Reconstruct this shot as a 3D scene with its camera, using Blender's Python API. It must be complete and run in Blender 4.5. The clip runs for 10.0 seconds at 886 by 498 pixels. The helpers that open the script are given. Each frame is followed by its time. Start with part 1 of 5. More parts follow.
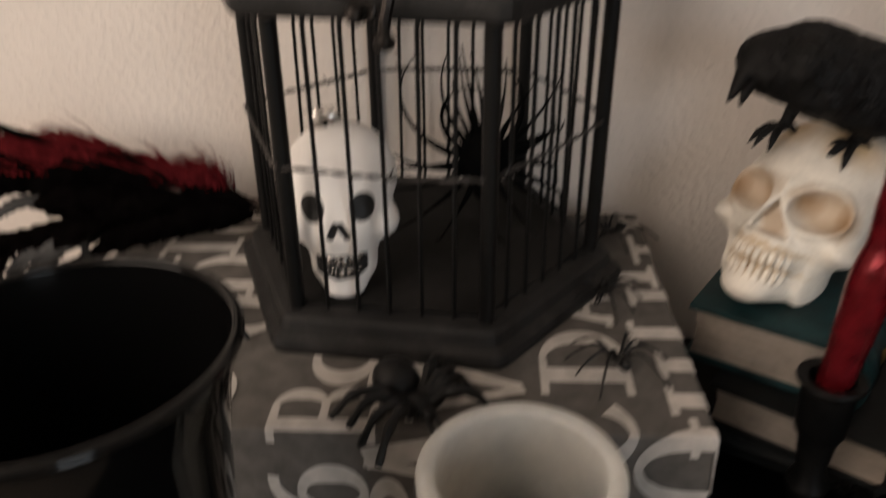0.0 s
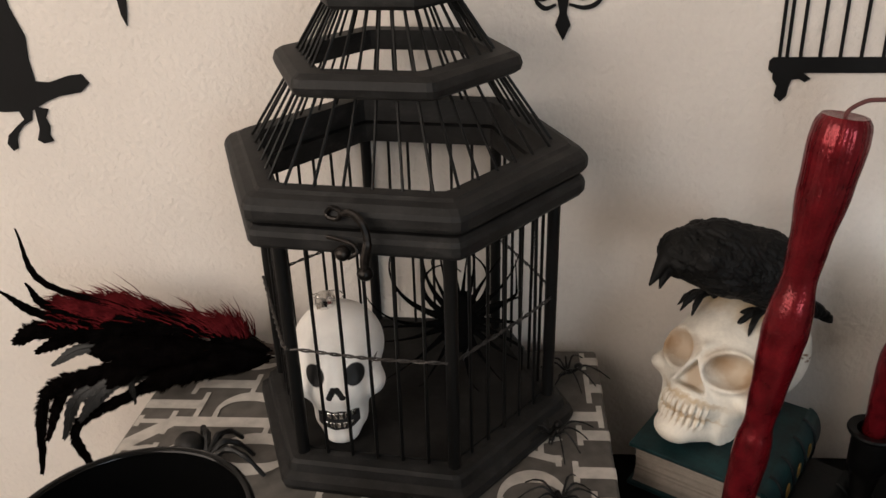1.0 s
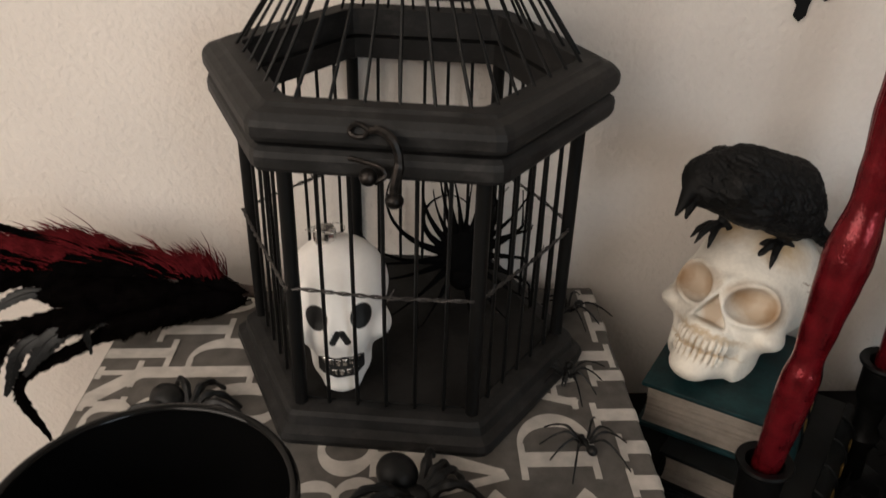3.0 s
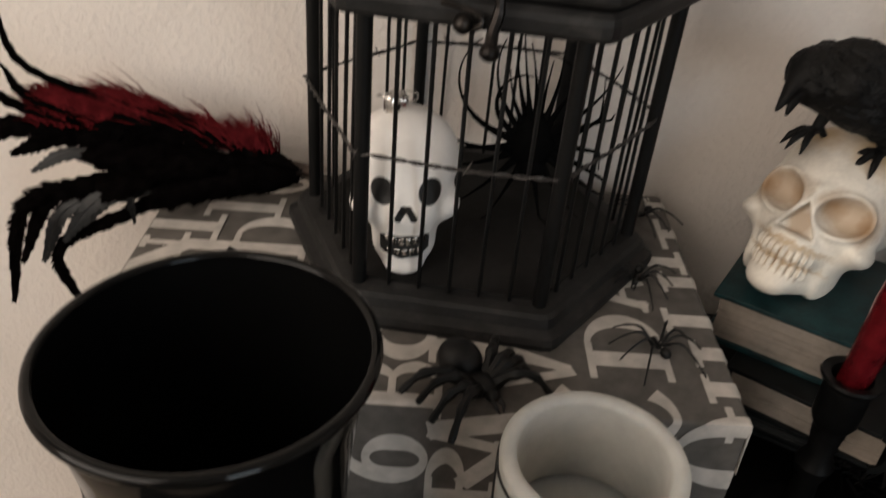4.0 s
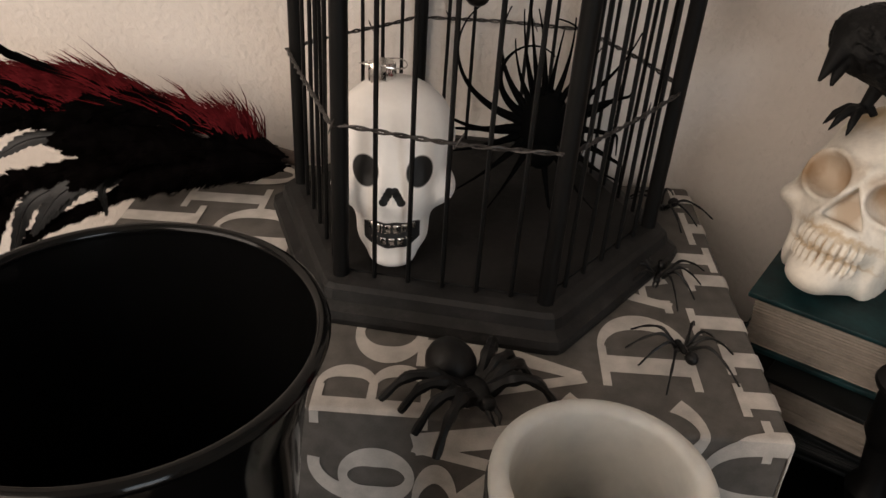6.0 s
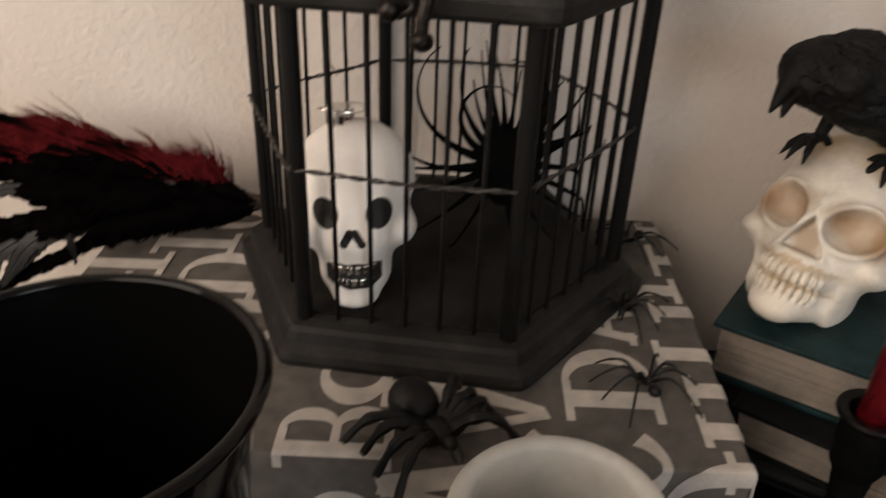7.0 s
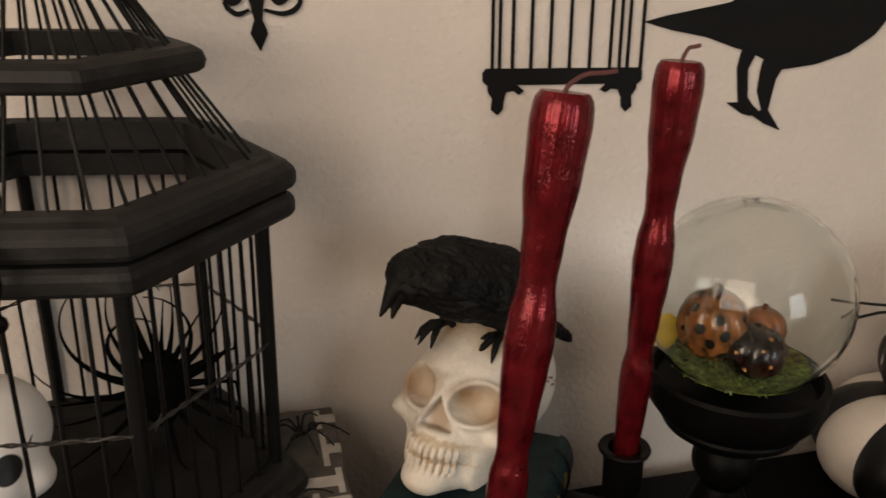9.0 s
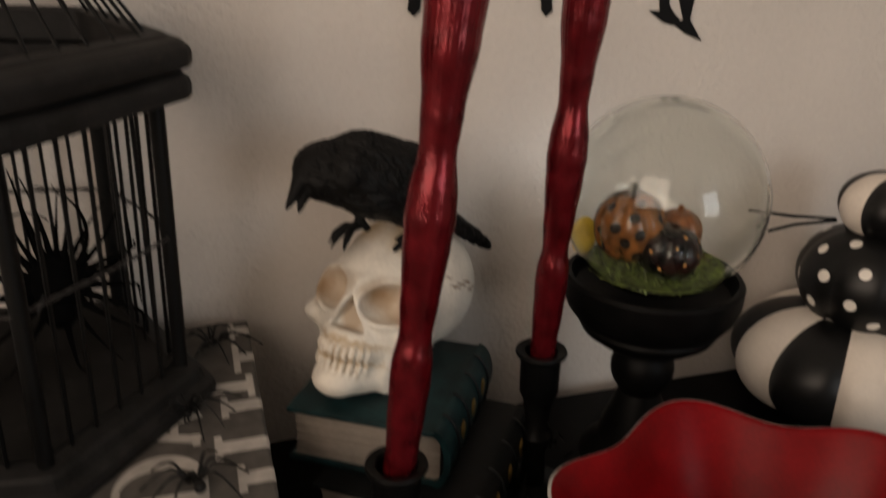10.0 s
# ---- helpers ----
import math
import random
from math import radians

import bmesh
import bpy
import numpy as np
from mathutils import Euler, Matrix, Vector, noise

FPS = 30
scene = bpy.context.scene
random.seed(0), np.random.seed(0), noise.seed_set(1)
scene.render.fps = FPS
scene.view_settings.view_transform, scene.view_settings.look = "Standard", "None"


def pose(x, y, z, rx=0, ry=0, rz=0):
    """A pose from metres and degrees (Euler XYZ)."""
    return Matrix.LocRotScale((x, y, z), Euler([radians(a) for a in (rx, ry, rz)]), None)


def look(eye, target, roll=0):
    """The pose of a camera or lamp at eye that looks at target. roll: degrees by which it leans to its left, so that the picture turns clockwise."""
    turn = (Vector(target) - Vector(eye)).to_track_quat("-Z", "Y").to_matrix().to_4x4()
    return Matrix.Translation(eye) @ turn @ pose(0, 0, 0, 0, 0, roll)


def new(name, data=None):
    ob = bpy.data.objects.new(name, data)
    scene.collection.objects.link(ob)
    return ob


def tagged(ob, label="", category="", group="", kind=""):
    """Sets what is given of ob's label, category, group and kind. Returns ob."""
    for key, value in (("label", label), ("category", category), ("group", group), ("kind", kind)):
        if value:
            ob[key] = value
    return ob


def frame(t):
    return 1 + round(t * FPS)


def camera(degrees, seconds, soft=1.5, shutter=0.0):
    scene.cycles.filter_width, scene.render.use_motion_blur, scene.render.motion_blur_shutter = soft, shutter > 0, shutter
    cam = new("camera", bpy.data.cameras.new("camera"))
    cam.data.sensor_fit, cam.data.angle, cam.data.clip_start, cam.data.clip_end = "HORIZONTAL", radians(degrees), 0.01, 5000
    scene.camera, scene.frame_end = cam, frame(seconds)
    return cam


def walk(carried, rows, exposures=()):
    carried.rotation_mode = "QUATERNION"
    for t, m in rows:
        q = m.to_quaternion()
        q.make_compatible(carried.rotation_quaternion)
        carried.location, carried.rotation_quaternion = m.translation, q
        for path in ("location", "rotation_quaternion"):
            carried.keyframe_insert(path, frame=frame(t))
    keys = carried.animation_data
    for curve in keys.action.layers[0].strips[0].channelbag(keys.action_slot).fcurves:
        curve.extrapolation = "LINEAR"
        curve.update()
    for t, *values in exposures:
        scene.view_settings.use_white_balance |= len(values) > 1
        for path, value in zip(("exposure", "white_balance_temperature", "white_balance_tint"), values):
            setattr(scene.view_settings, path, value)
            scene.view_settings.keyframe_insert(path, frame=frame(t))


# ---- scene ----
cam = camera(57.7, 10.0, shutter=0.5)
PATH = [
    (0, (0.032, 0.009, 1.286), (-0.085, 1.771, 0.347), -1.5),
    (0.5, (0.059, -0.025, 1.383), (-0.043, 1.767, 0.502), -3.4),
    (1, (0.069, -0.047, 1.398), (-0.11, 1.759, 0.559), -2.6),
    (1.5, (0.031, -0.033, 1.409), (-0.122, 1.769, 0.556), -1.8),
    (2, (-0.008, -0.017, 1.399), (-0.01, 1.78, 0.519), -0.6),
    (2.2, (-0.009, -0.014, 1.397), (0.039, 1.77, 0.494), -0.0),
    (3.3, (0.004, -0.003, 1.364), (0.062, 1.72, 0.35), 1.0),
    (3.5, (-0.004, 0.001, 1.363), (0.055, 1.7, 0.31), 1.8),
    (4, (-0.028, 0.003, 1.324), (-0.009, 1.674, 0.225), 4.0),
    (4.5, (-0.026, 0.025, 1.288), (-0.04, 1.681, 0.167), 5.6),
    (5, (-0.018, 0.028, 1.29), (-0.056, 1.687, 0.174), 4.3),
    (5.2, (-0.015, 0.036, 1.289), (-0.049, 1.711, 0.193), 3.7),
    (6.5, (-0.005, 0.04, 1.281), (-0.077, 1.744, 0.237), 2.3),
    (7, (0.007, 0.039, 1.287), (-0.041, 1.779, 0.302), 1.3),
    (7.5, (0.045, 0.037, 1.313), (0.166, 1.837, 0.448), 0.5),
    (8, (0.074, 0.022, 1.333), (0.358, 1.858, 0.594), 0.4),
    (8.5, (0.082, 0.014, 1.333), (0.452, 1.856, 0.646), 0.3),
    (9, (0.09, 0.012, 1.342), (0.542, 1.84, 0.668), -0.0),
    (9.5, (0.101, 0.003, 1.339), (0.613, 1.816, 0.667), -0.2),
    (10, (0.112, 0.002, 1.297), (0.672, 1.774, 0.558), 1.1),
]
walk(cam, [(t, look(eye, target, roll)) for t, eye, target, roll in PATH],
     [(0, -0.05, 6450, 10), (0.5, 0.05, 6350, 9), (1.5, 0.0, 6150, 6), (3.5, 0.0, 6150, 6), (4.5, -0.06, 6250, 8), (5.0, 0.0, 6400, 10), (6.5, 0.05, 6400, 9), (7.5, 0.0, 6600, 10), (8.0, -0.2, 6700, 10), (9.0, -0.15, 7000, 10), (9.5, -0.2, 6800, 10), (10, -0.4, 6800, 10)])

# ---- world and light ----
world = bpy.data.worlds.new("world")
scene.world = world
world.use_nodes = True
_sky = world.node_tree.nodes.new("ShaderNodeTexSky")
_sky.sky_type, _sky.sun_disc = "NISHITA", False
_sky.sun_elevation, _sky.sun_rotation = radians(35), radians(150)
world.node_tree.links.new(_sky.outputs[0], world.node_tree.nodes["Background"].inputs[0])
world.node_tree.nodes["Background"].inputs[1].default_value = 0.1


def area_lamp(name, eye, target, w, h, watts, colour):
    data = bpy.data.lights.new(name, "AREA")
    data.shape, data.size, data.size_y, data.energy, data.color = "RECTANGLE", w, h, watts, colour
    ob = new(name, data)
    ob.matrix_world = look(eye, target)
    return ob


area_lamp("window_daylight", (1.35, -2.42, 1.65), (0.0, 0.45, 1.2), 0.9, 1.2, 17, (0.86, 0.93, 1.0))
area_lamp("ceiling_lamp", (-1.2, -0.80, 2.05), (-0.15, 0.45, 1.15), 1.7, 1.7, 46, (1.0, 0.83, 0.70))


# ---- materials ----
def material(name, base, rough=0.6, metal=0.0, vary=0.12, scale=40.0, bump=0.15, fine=400.0, depth=0.001,
             coat=0.0, spec=0.5, hue=None):
    """Two scales of noise on colour, roughness and relief."""
    m = bpy.data.materials.new(name)
    m.use_nodes = True
    nt = m.node_tree
    b = nt.nodes["Principled BSDF"]
    tc = nt.nodes.new("ShaderNodeTexCoord")
    big = nt.nodes.new("ShaderNodeTexNoise")
    big.inputs["Scale"].default_value, big.inputs["Detail"].default_value = scale, 5
    small = nt.nodes.new("ShaderNodeTexNoise")
    small.inputs["Scale"].default_value, small.inputs["Detail"].default_value = fine, 3
    for n in (big, small):
        nt.links.new(tc.outputs["Object"], n.inputs["Vector"])
    ramp = nt.nodes.new("ShaderNodeValToRGB")
    lo = [max(0, c * (1 - vary * 2)) for c in base]
    hi = [min(1, c * (1 + vary * 1.6)) for c in (hue or base)]
    ramp.color_ramp.elements[0].color, ramp.color_ramp.elements[1].color = (*lo, 1), (*hi, 1)
    ramp.color_ramp.elements[0].position, ramp.color_ramp.elements[1].position = 0.3, 0.7
    mix = nt.nodes.new("ShaderNodeMath")
    mix.operation = "MULTIPLY_ADD"
    nt.links.new(small.outputs[0], mix.inputs[0])
    mix.inputs[1].default_value = 0.35
    nt.links.new(big.outputs[0], mix.inputs[2])
    sub = nt.nodes.new("ShaderNodeMath")
    sub.operation = "SUBTRACT"
    nt.links.new(mix.outputs[0], sub.inputs[0])
    sub.inputs[1].default_value = 0.17
    nt.links.new(sub.outputs[0], ramp.inputs[0])
    nt.links.new(ramp.outputs[0], b.inputs["Base Color"])
    rr = nt.nodes.new("ShaderNodeMapRange")
    rr.inputs["To Min"].default_value, rr.inputs["To Max"].default_value = max(0, rough - 0.1), min(1, rough + 0.1)
    nt.links.new(big.outputs[0], rr.inputs[0])
    nt.links.new(rr.outputs[0], b.inputs["Roughness"])
    b.inputs["Metallic"].default_value = metal
    b.inputs["Coat Weight"].default_value = coat
    b.inputs["Coat Roughness"].default_value = 0.08
    b.inputs["Specular IOR Level"].default_value = spec
    if bump:
        bp = nt.nodes.new("ShaderNodeBump")
        bp.inputs["Strength"].default_value, bp.inputs["Distance"].default_value = bump, depth
        nt.links.new(mix.outputs[0], bp.inputs["Height"])
        nt.links.new(bp.outputs[0], b.inputs["Normal"])
    m["bsdf"] = b.name
    return m


def nodes_of(m):
    return m.node_tree, m.node_tree.nodes[m["bsdf"]]


def blend_colour(m, factor, colour):
    """Lays a second colour over a material's base colour by a factor socket."""
    nt, b = nodes_of(m)
    old = b.inputs["Base Color"].links[0].from_socket
    mx = nt.nodes.new("ShaderNodeMix")
    mx.data_type = "RGBA"
    nt.links.new(factor, mx.inputs[0])
    nt.links.new(old, mx.inputs[6])
    mx.inputs[7].default_value = (*colour, 1)
    nt.links.new(mx.outputs[2], b.inputs["Base Color"])


def spots(m, places, soft=0.12, ragged=0.0, scale=300):
    """A socket that is 1 within ellipsoids (centre, radii) given in the object's own space."""
    nt, _ = nodes_of(m)
    tc = nt.nodes.new("ShaderNodeTexCoord")
    total = None
    src = tc.outputs["Object"]
    if ragged:
        nz = nt.nodes.new("ShaderNodeTexNoise")
        nz.inputs["Scale"].default_value = scale
        nt.links.new(src, nz.inputs["Vector"])
        ad = nt.nodes.new("ShaderNodeVectorMath")
        ad.operation = "MULTIPLY_ADD"
        nt.links.new(nz.outputs["Color"], ad.inputs[0])
        ad.inputs[1].default_value = (ragged,) * 3
        nt.links.new(src, ad.inputs[2])
        src = ad.outputs[0]
    for c, r in places:
        s = nt.nodes.new("ShaderNodeVectorMath")
        s.operation = "SUBTRACT"
        nt.links.new(src, s.inputs[0])
        s.inputs[1].default_value = [k + ragged / 2 for k in c]
        d = nt.nodes.new("ShaderNodeVectorMath")
        d.operation = "DIVIDE"
        nt.links.new(s.outputs[0], d.inputs[0])
        d.inputs[1].default_value = r
        ln = nt.nodes.new("ShaderNodeVectorMath")
        ln.operation = "LENGTH"
        nt.links.new(d.outputs[0], ln.inputs[0])
        mr = nt.nodes.new("ShaderNodeMapRange")
        mr.inputs["From Min"].default_value, mr.inputs["From Max"].default_value = 1 - soft, 1 + soft
        mr.inputs["To Min"].default_value, mr.inputs["To Max"].default_value = 1, 0
        nt.links.new(ln.outputs["Value"], mr.inputs[0])
        if total is None:
            total = mr.outputs[0]
        else:
            mx = nt.nodes.new("ShaderNodeMath")
            mx.operation = "MAXIMUM"
            nt.links.new(total, mx.inputs[0])
            nt.links.new(mr.outputs[0], mx.inputs[1])
            total = mx.outputs[0]
    return total


M_WALL = material("wall_plaster", (0.66, 0.61, 0.56), 0.85, vary=0.03, scale=6, spec=0.2, bump=1.0, fine=205, depth=0.0043)
M_FLOOR = material("floor_carpet", (0.32, 0.27, 0.22), 0.95, scale=30, fine=900)
M_CEIL = material("ceiling_paint", (0.75, 0.73, 0.70), 0.9, vary=0.03, bump=0.2)
M_DRESSER = material("dresser_black_stain", (0.0016, 0.0015, 0.0015), 0.5, vary=0.3, scale=25, fine=500, bump=0.3, spec=0.08)
M_CLOTH = material("box_grey_cloth", (0.100, 0.092, 0.083), 0.9, vary=0.12, scale=90, fine=1600, bump=0.5, depth=0.0005, spec=0.2)
M_LETTER = material("box_cream_print", (0.46, 0.43, 0.395), 0.88, vary=0.10, scale=90, fine=1600, bump=0.4, depth=0.0004, spec=0.2)
M_CAGE = material("cage_black_wood", (0.0088, 0.0085, 0.0082), 0.62, vary=0.35, scale=60, fine=420, bump=0.35, depth=0.0008, spec=0.3)
M_CAGE_BOARD = material("cage_floor_board", (0.0125, 0.0118, 0.0112), 0.8, vary=0.25, scale=40, fine=300, bump=0.3, spec=0.12)
M_WIRE = material("cage_black_wire", (0.0025, 0.0025, 0.0025), 0.5, vary=0.2, bump=0.1, spec=0.2, metal=0.0)
M_BARB = material("grey_twisted_wire", (0.055, 0.05, 0.047), 0.5, metal=0.6, vary=0.3, scale=200)
M_BRONZE = material("aged_bronze", (0.020, 0.017, 0.015), 0.38, metal=0.8, vary=0.4, scale=200)
M_ORN = material("white_satin_glass", (0.80, 0.77, 0.73), 0.5, vary=0.03, scale=30, bump=0.03, spec=0.35)
M_SILVER = material("silver_cap", (0.75, 0.74, 0.72), 0.14, metal=1.0, vary=0.05, bump=0.05)
M_BONE = material("ivory_resin", (0.70, 0.655, 0.575), 0.6, vary=0.08, scale=60, fine=500, bump=0.15, spec=0.35)
M_CROW = material("crow_black_resin", (0.0045, 0.0044, 0.0043), 0.6, vary=0.3, scale=150, fine=600, bump=0.5, depth=0.001, spec=0.18)
M_BOOK = material("teal_cover", (0.005, 0.021, 0.023), 0.5, vary=0.3, scale=60, fine=300, bump=0.25, spec=0.25)
M_BOOK_DARK = material("dark_cover", (0.003, 0.004, 0.0043), 0.55, vary=0.3, scale=60, fine=300, bump=0.25, spec=0.2)
M_PAGES = material("cream_pages", (0.20, 0.17, 0.14), 0.85, vary=0.10, scale=60, fine=300, bump=0.1, spec=0.2)
M_GOLD = material("gold_paint", (0.45, 0.29, 0.09), 0.35, metal=0.8, vary=0.2, scale=200)
M_SPIDER = material("spider_black_rubber", (0.005, 0.005, 0.005), 0.45, vary=0.2, scale=200, bump=0.2, spec=0.25)
M_SPIDER_FUZZ = material("spider_black_fuzz", (0.002, 0.002, 0.002), 0.9, vary=0.2, scale=200, bump=0.2, spec=0.05)
M_BUCKET = material("bucket_black_gloss", (0.0025, 0.0025, 0.0025), 0.10, vary=0.1, scale=20, bump=0.02, spec=0.18)
M_JAR = material("jar_frosted_white", (0.37, 0.37, 0.345), 0.55, vary=0.06, scale=45, fine=200, bump=0.04, spec=0.3)
M_WEB = material("web_black_paint", (0.010, 0.010, 0.010), 0.5, vary=0.2)
M_CANDLE = material("candle_red_glitter", (0.15, 0.007, 0.012), 0.20, vary=0.22, scale=90, fine=900, bump=0.45, depth=0.0006, metal=0.6)
M_HOLDER = material("holder_black_iron", (0.0025, 0.0025, 0.0025), 0.45, vary=0.2, scale=90, metal=0.0, spec=0.12)
M_TINSEL = material("tinsel_black", (0.003, 0.003, 0.003), 0.6, vary=0.2, spec=0.08)
M_WICK = material("wick_waxed_red", (0.10, 0.025, 0.022), 0.6, vary=0.2)
M_STICKER = material("sticker_black_matte", (0.006, 0.006, 0.0063), 0.7, vary=0.15, scale=30, bump=0.1, spec=0.15)
M_FEATHER = material("feather_black", (0.0022, 0.0016, 0.0015), 0.9, vary=0.3, scale=120, bump=0.1, hue=(0.002, 0.0016, 0.0016), spec=0.0)
M_FEATHER_SHEEN = material("feather_green_black", (0.0030, 0.0034, 0.0038), 0.42, vary=0.3, scale=90, bump=0.1, spec=0.22, hue=(0.0050, 0.0058, 0.0066))
M_FLUFF = material("fluff_dark_red", (0.082, 0.009, 0.011), 0.8, vary=0.3, scale=90, bump=0.0, spec=0.0)
M_QUILL = material("quill_brown", (0.03, 0.018, 0.012), 0.6, vary=0.3, scale=90)
M_BOWL = material("bowl_red_glaze", (0.165, 0.002, 0.004), 0.35, vary=0.15, scale=30, bump=0.03, spec=0.12)
M_BOWL_OUT = material("bowl_cream_glaze", (0.50, 0.47, 0.44), 0.25, vary=0.15, scale=30, bump=0.03)
M_WHITE = material("pumpkin_cream_paint", (0.66, 0.60, 0.53), 0.45, vary=0.05, scale=30, bump=0.05)
M_BLACK = material("pumpkin_black_paint", (0.005, 0.005, 0.005), 0.4, vary=0.2, scale=30, bump=0.05, spec=0.3)
M_STAND = material("stand_black_wood", (0.0022, 0.0021, 0.0021), 0.5, vary=0.25, scale=60, bump=0.2, spec=0.1)
M_ORANGE = material("pumpkin_orange_glaze", (0.13, 0.042, 0.010), 0.3, vary=0.2, scale=120, bump=0.05, coat=0.5)
M_GRASS = material("grass_green_paint", (0.05, 0.085, 0.012), 0.6, vary=0.5, scale=200, bump=0.4, hue=(0.10, 0.13, 0.03))
M_YELLOW = material("moon_yellow_paint", (0.55, 0.38, 0.05), 0.5, vary=0.15, scale=100)
M_STEM = material("stem_grey_green", (0.06, 0.06, 0.05), 0.5, vary=0.2, scale=200)
M_GLASS = bpy.data.materials.new("clear_globe_glass")
M_GLASS.use_nodes = True
_g = M_GLASS.node_tree.nodes["Principled BSDF"]
_g.inputs["Base Color"].default_value = (0.90, 0.92, 0.90, 1)
_g.inputs["Transmission Weight"].default_value = 1.0
_g.inputs["Roughness"].default_value = 0.0
_g.inputs["IOR"].default_value = 1.36


# thick frosted glass lets light soak through
_j = nodes_of(M_JAR)[1]
_j.inputs["Subsurface Weight"].default_value = 1.0
_j.inputs["Subsurface Radius"].default_value = (1.0, 0.9, 0.8)
_j.inputs["Subsurface Scale"].default_value = 0.045

# dust and rubbed edges on the painted wood
for _m, _scale, _low, _tone in ((M_CAGE, 55, 0.52, (0.032, 0.030, 0.0285)), (M_CAGE_BOARD, 38, 0.55, (0.026, 0.025, 0.024))):
    _nt, _b = nodes_of(_m)
    _tc = _nt.nodes.new("ShaderNodeTexCoord")
    _mp = _nt.nodes.new("ShaderNodeMapping")
    _mp.inputs["Scale"].default_value = (1.0, 1.0, 2.2)
    _nt.links.new(_tc.outputs["Object"], _mp.inputs["Vector"])
    _nz = _nt.nodes.new("ShaderNodeTexNoise")
    _nz.inputs["Scale"].default_value, _nz.inputs["Detail"].default_value, _nz.inputs["Roughness"].default_value = _scale, 9, 0.72
    _nt.links.new(_mp.outputs[0], _nz.inputs["Vector"])
    _mr = _nt.nodes.new("ShaderNodeMapRange")
    _mr.inputs["From Min"].default_value, _mr.inputs["From Max"].default_value = _low, 0.78
    _nt.links.new(_nz.outputs[0], _mr.inputs[0])
    blend_colour(_m, _mr.outputs[0], _tone)

# glitter flakes: tiny facets that tip the surface this way and that
_nt, _b = nodes_of(M_CANDLE)
_tc = _nt.nodes.new("ShaderNodeTexCoord")
_vo = _nt.nodes.new("ShaderNodeTexVoronoi")
_vo.inputs["Scale"].default_value = 1150
_nt.links.new(_tc.outputs["Object"], _vo.inputs["Vector"])
_sub = _nt.nodes.new("ShaderNodeVectorMath")
_sub.operation = "SUBTRACT"
_nt.links.new(_vo.outputs["Color"], _sub.inputs[0])
_sub.inputs[1].default_value = (0.5, 0.5, 0.5)
_sc = _nt.nodes.new("ShaderNodeVectorMath")
_sc.operation = "SCALE"
_nt.links.new(_sub.outputs[0], _sc.inputs[0])
_sc.inputs["Scale"].default_value = 0.14
_ad = _nt.nodes.new("ShaderNodeVectorMath")
_ad.operation = "ADD"
_nt.links.new(_sc.outputs[0], _ad.inputs[0])
_nt.links.new(_b.inputs["Normal"].links[0].from_socket, _ad.inputs[1])
_no = _nt.nodes.new("ShaderNodeVectorMath")
_no.operation = "NORMALIZE"
_nt.links.new(_ad.outputs[0], _no.inputs[0])
_nt.links.new(_no.outputs[0], _b.inputs["Normal"])


# ---- mesh tools ----
def to_object(name, bm, mat, smooth=True):
    bmesh.ops.recalc_face_normals(bm, faces=bm.faces)
    me = bpy.data.meshes.new(name)
    bm.to_mesh(me)
    bm.free()
    if smooth:
        me.polygons.foreach_set("use_smooth", [True] * len(me.polygons))
        me.set_sharp_from_angle(angle=radians(38))
    me.materials.append(mat)
    return new(name, me)


def part(name, bm, mat, parent, label="", smooth=True):
    ob = to_object(name, bm, mat, smooth)
    ob.parent = parent
    if label:
        tagged(ob, label)
    return ob


def shared(name, mesh, parent, m):
    ob = new(name, mesh)
    ob.parent = parent
    ob.matrix_basis = m
    return ob


def thing(name, label, category, group="", m=None):
    ob = new(name)
    ob.empty_display_size = 0.02
    if m is not None:
        ob.matrix_basis = m
    return tagged(ob, label, category, group)


def lathe(profile, seg=48, wave=None):
    """A turned form from (radius, height) rows; wave(angle, radius, height) may shift a vertex."""
    bm = bmesh.new()
    rings = []
    for r, z in profile:
        if r < 1e-6:
            rings.append([bm.verts.new((0, 0, z))])
            continue
        ring = []
        for i in range(seg):
            a = 2 * math.pi * i / seg
            rr, zz = wave(a, r, z) if wave else (r, z)
            ring.append(bm.verts.new((rr * math.cos(a), rr * math.sin(a), zz)))
        rings.append(ring)
    for p, q in zip(rings, rings[1:]):
        for i in range(seg):
            j = (i + 1) % seg
            if len(p) == 1 and len(q) == 1:
                break
            if len(p) == 1:
                bm.faces.new((p[0], q[i], q[j]))
            elif len(q) == 1:
                bm.faces.new((p[i], p[j], q[0]))
            else:
                bm.faces.new((p[i], p[j], q[j], q[i]))
    return bm


def hex_turn(profile, cut=0.06, close=True):
    """A six-sided frame: (corner radius, height) rows carried round a hexagon with its corners a little rounded."""
    dirs = []
    for k in range(6):
        a, b, c = (Vector((math.cos(t), math.sin(t))) for t in (math.pi / 3 * (k - 1), math.pi / 3 * k, math.pi / 3 * (k + 1)))
        dirs += [b.lerp(a, cut), b.lerp((a + c) / 2, cut * 0.45), b.lerp(c, cut)]
    bm = bmesh.new()
    rings = [[bm.verts.new((d.x * r, d.y * r, z)) for d in dirs] for r, z in profile]
    n = len(dirs)
    pairs = list(zip(rings, rings[1:])) + ([(rings[-1], rings[0])] if close else [])
    for p, q in pairs:
        for i in range(n):
            j = (i + 1) % n
            bm.faces.new((p[i], p[j], q[j], q[i]))
    if not close:
        bm.faces.new(rings[0])
        bm.faces.new(rings[-1])
    return bm


